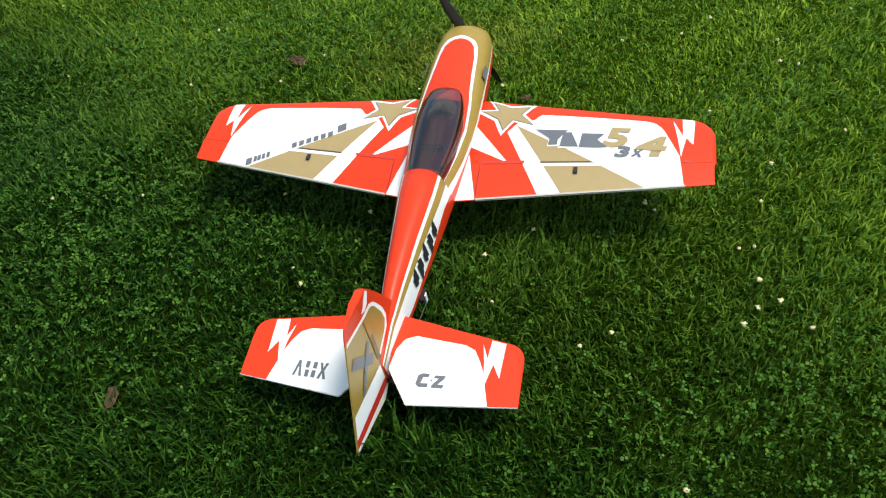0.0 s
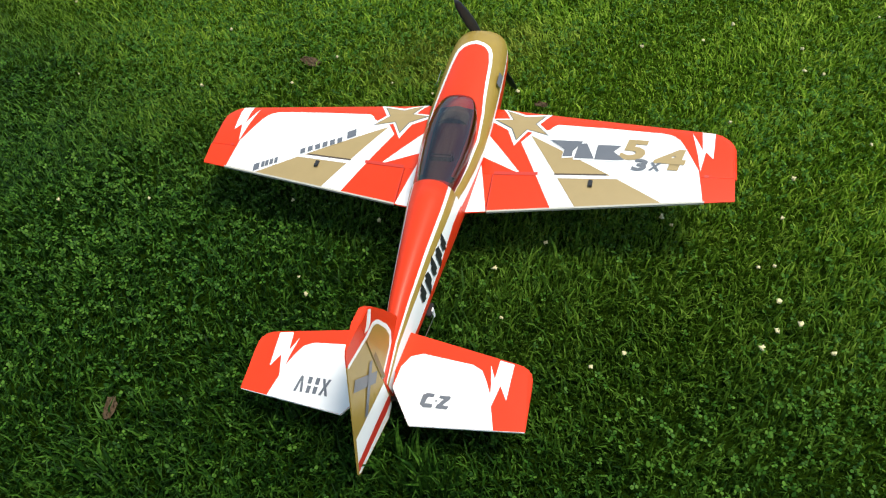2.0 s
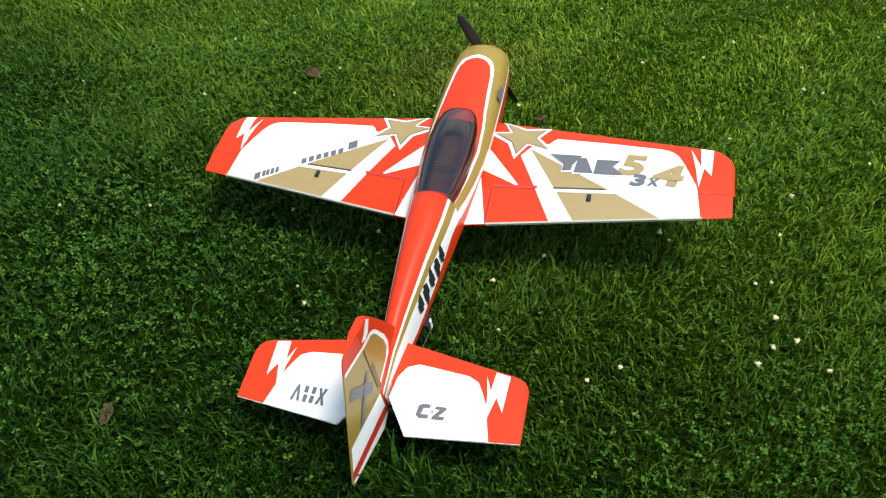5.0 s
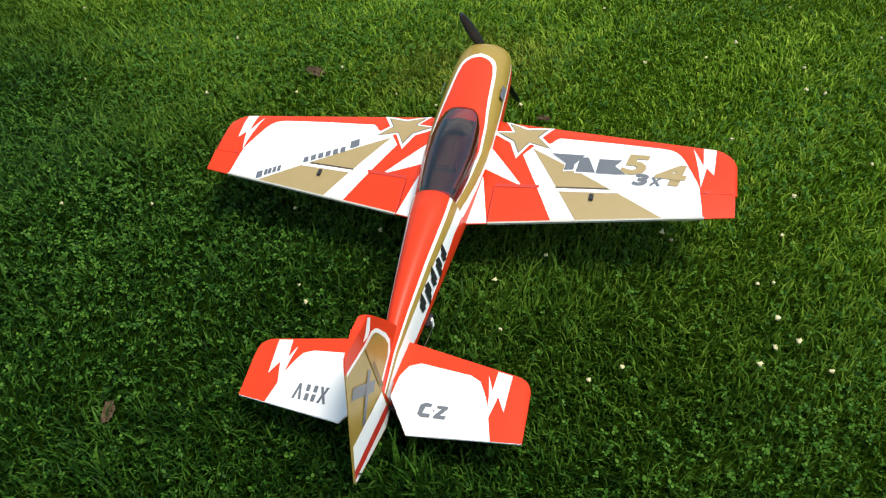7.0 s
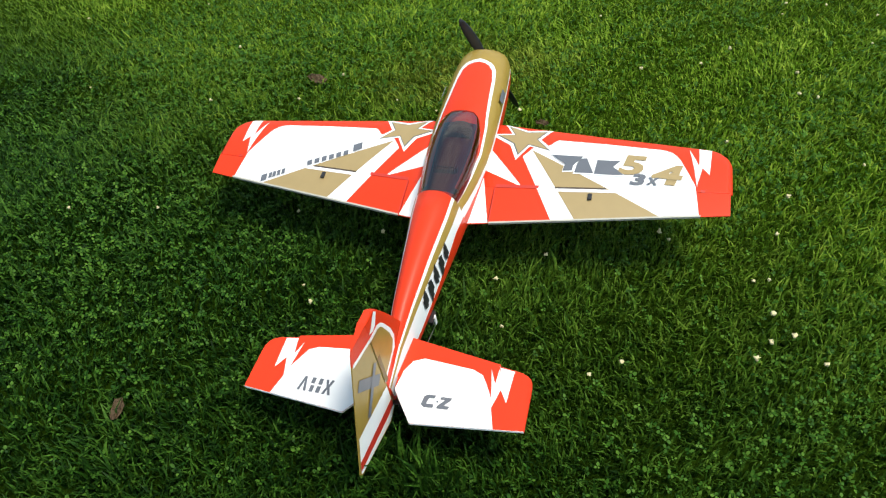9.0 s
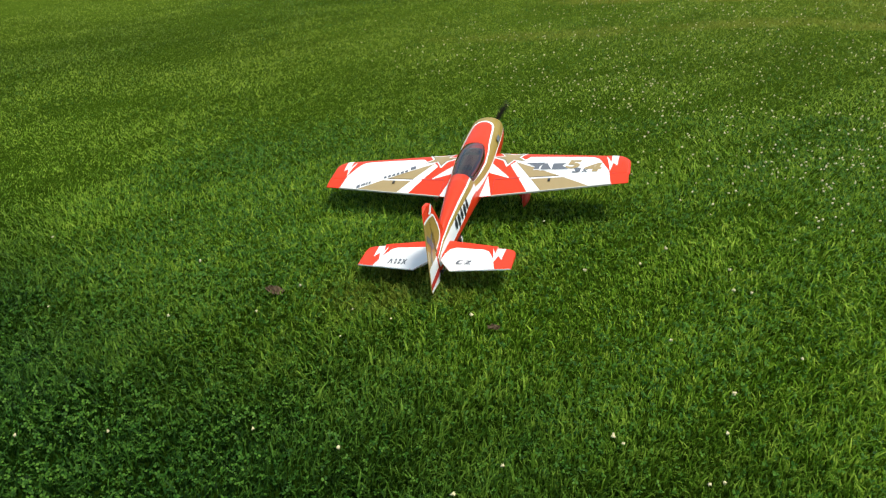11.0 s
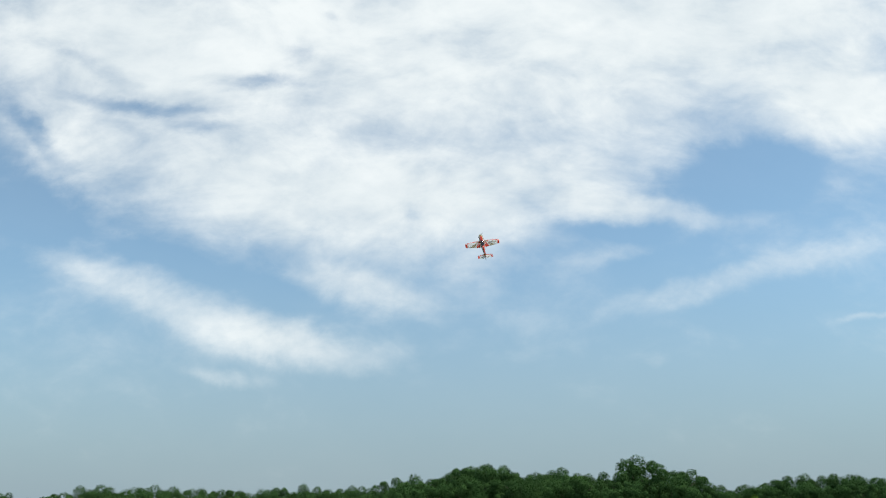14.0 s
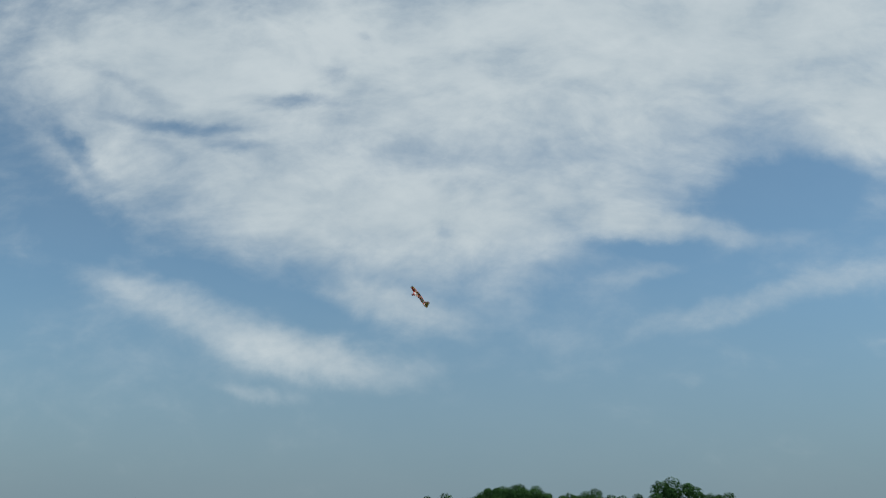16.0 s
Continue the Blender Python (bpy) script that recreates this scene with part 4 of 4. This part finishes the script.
def build_tree(name, height, spread, seed, mat, leaves, low=0.12):
    """A tapered trunk with limbs and a ragged crown of leaf clumps, standing at the origin."""
    rng = np.random.default_rng(seed)
    tree = new(name)
    bm = tube([(0, 0, -0.3), (0.1, 0, height * 0.3), (0, 0.1, height * 0.6), (0.1, 0, height * 0.85)], [0.030 * height, 0.022 * height, 0.013 * height, 0.004 * height], 8)
    trunk = part("trunk", bm, BARK, tree)
    for i in range(4):
        a = rng.random() * 6.28
        z = height * (0.3 + 0.12 * i)
        end = (math.cos(a) * spread * 0.35, math.sin(a) * spread * 0.35, z + height * 0.2)
        part("limb", tube([(0, 0, z), (end[0] * 0.5, end[1] * 0.5, z + height * 0.08), end], [0.010 * height, 0.007 * height, 0.003 * height], 6), BARK, trunk)
    lobes = 34
    centres, radii = [], []
    for i in range(lobes):
        h = low + (0.93 - low) * (i + 0.5) / lobes
        wide = spread * 0.5 * math.sin(math.pi * (0.14 + 0.68 * (h - low) / (1 - low))) ** 0.7
        a = rng.random() * 6.28
        r = wide * math.sqrt(rng.random()) * 0.92
        centres.append((r * math.cos(a), r * math.sin(a), h * height))
        radii.append(height * (0.075 + 0.095 * rng.random()))
    centres, radii = np.array(centres), np.array(radii)
    pick = rng.integers(0, lobes, leaves)
    d = rng.normal(size=(leaves, 3)) + np.array([0, 0, 0.35])
    d /= np.linalg.norm(d, axis=1, keepdims=True)
    c = centres[pick] + d * (radii[pick] * (0.62 + 0.42 * rng.random(leaves) ** 0.6))[:, None]
    # leaves lie along the skin of their clump, so that each clump has its lit and its shaded side
    t1 = np.cross(d + rng.normal(size=(leaves, 3)) * 0.30, rng.normal(size=(leaves, 3)))
    t1 /= np.linalg.norm(t1, axis=1, keepdims=True)
    t2 = np.cross(d + rng.normal(size=(leaves, 3)) * 0.30, t1)
    t2 /= np.linalg.norm(t2, axis=1, keepdims=True)
    s = (0.0130 * height) * (0.6 + 0.8 * rng.random((leaves, 1)))
    quad = np.stack([c - t1 * s, c - t2 * s * 0.8, c + t1 * s, c + t2 * s * 0.8], 1).reshape(-1, 3)
    crown = array_object("crown", quad, np.arange(leaves * 4).reshape(-1, 4), mat)
    crown.parent = tree
    return tree


def tree_line():
    rng = random.Random(11)
    kinds = []
    for i in range(6):
        t = build_tree("broadleaf_tree", 12.0, 13.0, 20 + i, TREE_LEAVES, 13000, 0.03)
        kinds.append(tagged(t, "dark green broadleaf tree in the far tree line", "tree", "trees beyond the field"))
    pale = []
    for i in range(3):
        t = build_tree("bushy_tree", 7.5, 9.0, 40 + i, PALE_LEAVES, 8500, 0.04)
        pale.append(tagged(t, "lighter green bushy tree at the wood's edge", "tree", "bushy trees at the wood's edge"))
    tall = build_tree("tall_tree", 20.0, 17.0, 63, TREE_LEAVES, 15000, 0.22)
    tagged(tall, "tall broad tree standing above the tree line", "tree")
    places = []

    def plant(kind, az, dist, size):
        x, y = 0.6 + math.sin(radians(az)) * dist, -1.7 + math.cos(radians(az)) * dist
        places.append((kind, Matrix.LocRotScale((x, y, 0), Euler((0, 0, rng.random() * 6.28)), (size, size, size * rng.uniform(0.92, 1.08)))))

    plant(tall, 13.9, 282, 1.10)
    az = -46.0
    while az < 46.0:
        # apparent height of the tree line along the horizon, in degrees
        tops = [(-46, 1.6), (-31, 1.65), (-27, 1.75), (-21, 2.1), (-12, 2.05), (-6, 2.1), (-2.5, 2.7), (0, 2.6), (2.7, 3.4), (5.5, 2.9), (8.6, 3.0), (11, 2.5), (14, 2.6), (17, 2.7), (18.5, 1.9), (21, 1.8), (24, 2.2), (29, 2.1), (46, 2.1)]
        want = np.interp(az, [a for a, _ in tops], [h for _, h in tops])
        for row, (dist, k) in enumerate(((275, 0.84), (300, 1.0))):
            h = (dist * math.tan(radians(want)) * k + 2.0) * 1.10
            plant(rng.choice(kinds), az + rng.uniform(-0.4, 0.4), dist + rng.uniform(-6, 6), h / 12.0 * rng.uniform(0.88, 1.06))
        az += 0.80
    az = -40.0
    while az < 42.0:
        bushy = -4.0 < az < 22.0
        plant(rng.choice(pale if bushy or rng.random() < 0.25 else kinds), az + rng.uniform(-0.3, 0.3), 264 + rng.uniform(-3, 3), rng.uniform(0.75, 1.15) * (1.0 if bushy else 0.55))
        az += 1.1
    for az, dist, k in ((-19.2, 236, 0.66), (-18.5, 238, 0.58), (-19.9, 238, 0.56), (-6.9, 262, 0.6), (-24.5, 262, 0.6), (25, 264, 0.7), (28.5, 264, 0.7)):
        plant(rng.choice(pale), az, dist, k)
    for az, h in ((2.0, 3.75), (3.4, 3.7), (8.6, 3.2), (-2.4, 2.95), (0.2, 2.9), (16.6, 3.05), (-20.9, 2.25), (-29.3, 1.85)):
        plant(rng.choice(kinds), az, 286, (286 * math.tan(radians(h)) + 1.9) / 12.0)
    az = -46.0
    while az < 46.0:
        plant(rng.choice(kinds), az, 308, rng.uniform(0.5, 0.7))
        az += 0.8
    last = {}
    for kind, m in places:
        if kind in last:
            copy_thing(kind, last[kind])
        last[kind] = m
    for kind, m in last.items():
        kind.matrix_basis = m


tree_line()


def scatter(rng, x0, x1, y0, y1, per_m2):
    n = int((x1 - x0) * (y1 - y0) * per_m2)
    return np.stack([rng.uniform(x0, x1, n), rng.uniform(y0, y1, n)], 1)


def waves(p, f, seed):
    """A cheap smooth field over the ground, between about -1 and 1."""
    r = np.random.default_rng(seed)
    out = np.zeros(len(p))
    for _ in range(6):
        k = r.normal(size=2) * f
        out += np.sin(p @ k + r.random() * 6.28)
    return out / 3.0


def blades(name, p, h, w, lean, a, rng, bent=True):
    """One mesh of grass blades that rise at p and lean along a; bent ones have a knee."""
    n = len(p)
    dx, dy = np.cos(a), np.sin(a)
    f = a + math.pi / 2 + rng.normal(0, 0.6, n)
    wx, wy = np.cos(f) * w, np.sin(f) * w

    def pair(along, height, k):
        x, y = p[:, 0] + dx * lean * along, p[:, 1] + dy * lean * along
        return [np.stack([x - wx * k, y - wy * k, height], 1), np.stack([x + wx * k, y + wy * k, height], 1)]

    rows = pair(0.0, np.full(n, -0.004), 1.0) + (pair(0.35, h * 0.7, 0.9) if bent else []) + pair(1.0, h, 0.15)
    k = len(rows)
    base = np.arange(n)[:, None] * k
    faces = np.concatenate([base + np.array([i, i + 1, i + 3, i + 2]) for i in range(0, k - 2, 2)])
    return array_object(name, np.stack(rows, 1).reshape(-1, 3), faces, GRASS)


def build_grass():
    """Blades thin out and widen with the distance from the mown strip's near end."""
    rng = np.random.default_rng(7)
    n = 640000
    d = np.linspace(0.45, 22.0, 4000)
    weight = d / (1 + (d / 3.2) ** 2.3) * np.clip((22.0 - d) / 13.0, 0, 1)
    total = np.cumsum(weight)
    r = np.interp(rng.random(n) * total[-1], total, d)
    wide = radians(62) - radians(22) * np.clip((r - 3.0) / 6.0, 0, 1)
    az = rng.uniform(-1, 1, n) * wide * (1 + 0.5 * rng.random(n) ** 3) - radians(5)
    # thinner, all round, behind and beside the pilot
    loose = rng.random(n) < 0.10
    az = np.where(loose, rng.uniform(-math.pi, math.pi, n), az)
    r = np.where(loose, 0.2 + 6.0 * np.sqrt(rng.random(n)) * rng.random(n) ** 0.4, r)
    p = np.stack([0.5 + r * np.sin(az), -1.7 + r * np.cos(az)], 1)
    thin = (1 + (r / 3.0) ** 2.5) ** 0.27
    tuft = waves(p, 5.0, 1)
    h = (0.019 + 0.024 * rng.random(n) ** 1.5) * (1.0 + 0.30 * tuft) * np.clip((23.0 - r) / 9.0, 0.2, 1.0)
    w = 0.0025 * np.minimum(thin, 6.0) * (0.6 + 0.8 * rng.random(n))
    tall = rng.random(n) < 0.02
    h, w = np.where(tall, h * 1.8, h), np.where(tall, w * 1.35, w)
    a = waves(p, 3.0, 2) * 3.0 + rng.normal(0, 1.5, n)
    flat = np.clip((r - 2.3) / 3.2, 0, 1)
    lean = h * (0.2 + 0.8 * rng.random(n)) * (1 + 0.7 * flat) * (1 - 0.35 * flat)
    h = h * (1 - 0.60 * flat)
    for close in (True, False):
        q = (r < 3.6) == close
        ob = blades("grass", p[q], h[q], w[q], lean[q], a[q], rng, close)
        tagged(ob, "short tousled green lawn grass blades" if close else "mown lawn grass blades further out", "grass", kind="stuff")


def build_tuft(x, y, count, height, seed):
    """A clump of taller grass that the mower missed."""
    rng = np.random.default_rng(seed)
    p = np.array([x, y]) + rng.normal(0, 0.035, (count, 2))
    a = np.arctan2(p[:, 1] - y, p[:, 0] - x) + rng.normal(0, 0.5, count)
    h = height * (0.55 + 0.45 * rng.random(count))
    ob = blades("grass_tuft", p, h, 0.0032 + 0.0016 * rng.random(count), h * (0.15 + 0.45 * rng.random(count)), a, rng)
    tagged(ob, "tuft of longer grass blades in the lawn", "grass tuft", "longer tufts in the lawn")


def build_clover():
    rng = np.random.default_rng(9)
    p = np.concatenate([scatter(rng, -2.5, 2.7, -1.25, 3.4, 3300), scatter(rng, -5.5, 6.5, 3.4, 9.0, 260)])
    edge = np.minimum.reduce([p[:, 0] + 2.5, 2.7 - p[:, 0], p[:, 1] + 1.25]).clip(0, 0.6) / 0.6
    edge = np.where(p[:, 1] > 3.4, 1.0, edge)
    keep = (0.7 * waves(p, 2.6, 4) + 0.10 * p[:, 0].clip(-1.5, 1.5) + rng.normal(0, 0.6, len(p)) > 0.05) & (rng.random(len(p)) < edge)
    p = p[keep]
    n = len(p)
    h = 0.015 + 0.024 * rng.random(n)
    verts, faces = [], []
    turn = rng.random(n) * 6.28
    tilt = rng.normal(0, 0.45, (n, 2))
    for k in range(3):
        a = turn + k * 2.094
        size = 0.0050 * (0.5 + 0.8 * rng.random(n))
        ring = []
        for r, b in ((0.1, 0.0), (0.9, -0.75), (1.75, -0.5), (1.9, 0.0), (1.75, 0.5), (0.9, 0.75)):
            # r along the leaflet, b across it
            ox = (np.cos(a) * r - np.sin(a) * b) * size
            oy = (np.sin(a) * r + np.cos(a) * b) * size
            ring.append(np.stack([p[:, 0] + ox, p[:, 1] + oy, h + ox * tilt[:, 0] + oy * tilt[:, 1] - 0.15 * abs(b) * size], 1))
        v = np.stack(ring, 1).reshape(-1, 3)
        faces.append(len(verts) * n * 6 + np.arange(n)[:, None] * 6 + np.arange(6))
        verts.append(v)
    ob = array_object("clover", np.concatenate(verts), np.concatenate(faces), CLOVER)
    tagged(ob, "green clover leaves among the grass", "clover", kind="stuff")


def build_flowers():
    rng = np.random.default_rng(12)
    p = np.concatenate([scatter(rng, -2.6, 2.8, -1.2, 3.4, 7), scatter(rng, -3, 7, 1.6, 9.0, 46), scatter(rng, -8, 10, 9.0, 16.0, 10), scatter(rng, -12, 16, 16, 30, 0.7)])
    chance = waves(p, 0.9, 6) + 0.30 * (p[:, 0] - 0.2).clip(-2.5, 2.0) + rng.normal(0, 0.35, len(p))
    p = p[chance > 0.35]
    drifts = [np.array([x, y]) + rng.normal(0, 1.0, (k, 2)) * np.array([a, b]) for x, y, a, b, k in
              ((1.9, 2.5, 0.35, 0.22, 85), (0.8, 4.2, 0.4, 0.15, 50), (1.2, 3.5, 0.3, 0.2, 40), (2.8, 3.5, 0.5, 0.3, 60), (5.6, 14.4, 2.4, 0.9, 90), (2.4, 11.5, 2.2, 0.7, 60), (2.3, 4.9, 0.7, 0.3, 50))]
    known = np.array([(0.22, -0.35), (0.9, -0.03), (0.94, -0.03), (0.94, -0.17), (0.99, -0.24), (0.93, -0.27), (0.89, -0.33), (0.47, -0.48), (0.55, -0.41), (1.06, -0.32), (0.63, 0.13), (0.66, 0.11), (1.03, 0.39), (0.85, 0.69),
                      (0.98, 0.19), (0.3, -0.04), (0.17, -0.17), (-0.23, -0.01), (-0.54, 0.04), (-1.04, -0.02), (-0.83, 0.76), (-0.71, 0.97), (-1.29, 1.17), (1.14, 1.23), (0.53, 1.21), (1.2, 1.06), (0.77, 1.28), (0.08, 0.81), (1.13, 1.06), (0.89, 1.42)])
    p = p[np.min(np.linalg.norm(p[:, None] - known[None], axis=2), axis=1) > 0.3]
    p = np.concatenate([known, p, *drifts])
    bm = bmesh.new()
    bmesh.ops.create_icosphere(bm, subdivisions=2, radius=1.0)
    ball = np.array([v.co[:] for v in bm.verts])
    tri = np.array([[v.index for v in f.verts] for f in bm.faces])
    bm.free()
    n = len(p)
    r = np.where(np.arange(n) < len(known), 0.0050, 0.0036) + 0.0032 * rng.random(n)
    z = 0.040 + 0.018 * rng.random(n)
    c = np.concatenate([p, z[:, None]], 1)
    rough = 0.9 + 0.34 * rng.normal(size=(n, len(ball), 1))
    v = (c[:, None] + ball[None] * r[:, None, None] * rough * np.array([1, 1, 0.85])).reshape(-1, 3)
    f = (np.arange(n)[:, None, None] * len(ball) + tri[None]).reshape(-1, 3)
    ob = array_object("clover_flowers", v, f, PETALS)
    tagged(ob, "small white clover flower heads in the grass", "flowers", kind="stuff")


def build_dead_leaf(x, y, size, turn):
    bm = bmesh.new()
    rng = random.Random(int(x * 100) + 7)
    cells = 5
    grid = [[bm.verts.new(((i / cells - 0.5) * size * (1 - abs(j / cells - 0.5)), (j / cells - 0.5) * size * 1.5, 0.012 * rng.random())) for i in range(cells + 1)] for j in range(cells + 1)]
    for j in range(cells):
        for i in range(cells):
            bm.faces.new((grid[j][i], grid[j][i + 1], grid[j + 1][i + 1], grid[j + 1][i]))
    bmesh.ops.solidify(bm, geom=bm.faces[:], thickness=0.0012)
    ob = mesh_object("dead_leaf", bm, DEAD_LEAF)
    ob.matrix_basis = pose(x, y, 0.034, 8, -6, turn)
    tagged(ob, "curled dry brown leaf lying in the grass", "leaf", "dead leaves in the grass")


build_grass()
for i, (x, y, count, height) in enumerate(((0.08, -0.83, 50, 0.13), (0.16, -0.86, 46, 0.11), (-0.02, -0.80, 30, 0.075), (-0.62, -0.98, 40, 0.07), (0.52, -0.88, 40, 0.065))):
    build_tuft(x, y, count, height, 70 + i)
build_clover()
build_flowers()
for x, y, size, turn in ((-0.82, 0.94, 0.06, 70), (-0.71, -0.81, 0.042, 20), (0.18, 0.73, 0.032, 110)):
    build_dead_leaf(x, y, size, turn)

# ---------------------------------------------------------------- what moves
PLANE_PATH = [
    (0.0, 0.000, 0.000, 0.225, 10.27, -1.45, -0.26),
    (9.7, 0.000, 0.000, 0.225, 10.27, -1.45, -0.26),
    (10.3, 0.001, 0.351, 0.214, 9.99, -1.21, 1.93),
    (10.5, -0.012, 0.604, 0.200, 9.10, -2.05, 2.57),
    (11.0, -0.070, 1.805, 0.185, 9.54, -3.59, -4.32),
    (11.5, 0.215, 4.272, 0.151, 11.11, -1.58, -11.84),
    (12.0, 1.220, 9.944, 0.254, 18.13, -4.84, -7.39),
    (12.5, 1.884, 18.307, 2.778, 48.09, 1.99, 4.97),
    (13.0, 2.280, 24.938, 7.666, 60.49, 0.83, 1.35),
    (13.5, 2.543, 28.905, 11.580, 72.66, -2.69, -1.00),
    (14.0, 2.451, 31.309, 14.112, 72.62, -8.73, -0.10),
    (14.5, 1.912, 33.192, 15.416, 84.62, -14.14, 11.51),
    (15.0, 0.952, 35.821, 16.187, 69.92, -12.27, 37.21),
    (15.5, -0.705, 38.808, 16.115, 59.48, -24.23, 60.70),
    (16.0, -2.861, 40.941, 15.597, 58.55, -20.31, 83.19),
]
PROP_CENTRE, PROP_ANGLE, PROP_START = (0.0, 0.642, -0.024), -26.0, 9.0


def deflected(at, along, angle):
    """Pose of a control surface turned about its hinge; positive is rear edge down."""
    p = Vector(at)
    return Matrix.Translation(p) @ Matrix.Rotation(radians(angle), 4, Vector(along)) @ Matrix.Translation(-p)


ROLL_CHECK = [(0.0, 0), (6.3, 0), (6.4, 9), (6.5, 18), (6.6, -12), (6.7, -3), (6.8, 0), (16.0, 0)]
YAW_HOLD = [(0.0, 0), (10.2, 0), (10.5, 3), (10.8, 9.5), (11.0, 9.5), (11.3, 2.0), (11.5, 2.0), (12.0, 0), (16.0, 0)]
PITCH_HOLD = [(0.0, 0), (7.8, 0), (8.0, -9), (10.9, -9), (11.4, -3), (12.2, 0), (16.0, 0)]


def motions():
    walk(plane, [(t, pose(*p)) for t, *p in PLANE_PATH])
    rows, angle = [(0.0, pose(*PROP_CENTRE, 0, PROP_ANGLE, 0)), (PROP_START, pose(*PROP_CENTRE, 0, PROP_ANGLE, 0))], PROP_ANGLE
    first = round(PROP_START * FPS)
    for k in range(first + 1, 16 * FPS + 1):
        angle += min(86.0, 8.0 * (k - first))
        rows.append((k / FPS, pose(*PROP_CENTRE, 0, angle % 360, 0)))
    walk(propeller, rows)
    for s, aileron in ailerons:
        walk(aileron, [(t, deflected((s * 0.134, hinge(0.134), 0), (1, s * 0.0842, 0), a * s)) for t, a in ROLL_CHECK])
    walk(rudder, [(t, deflected((0, -0.703, 0.0), (0, 0, 1), a)) for t, a in YAW_HOLD])
    for elevator in elevators:
        walk(elevator, [(t, deflected((0, -0.6546, 0.039), (1, 0, 0), a)) for t, a in PITCH_HOLD])


motions()
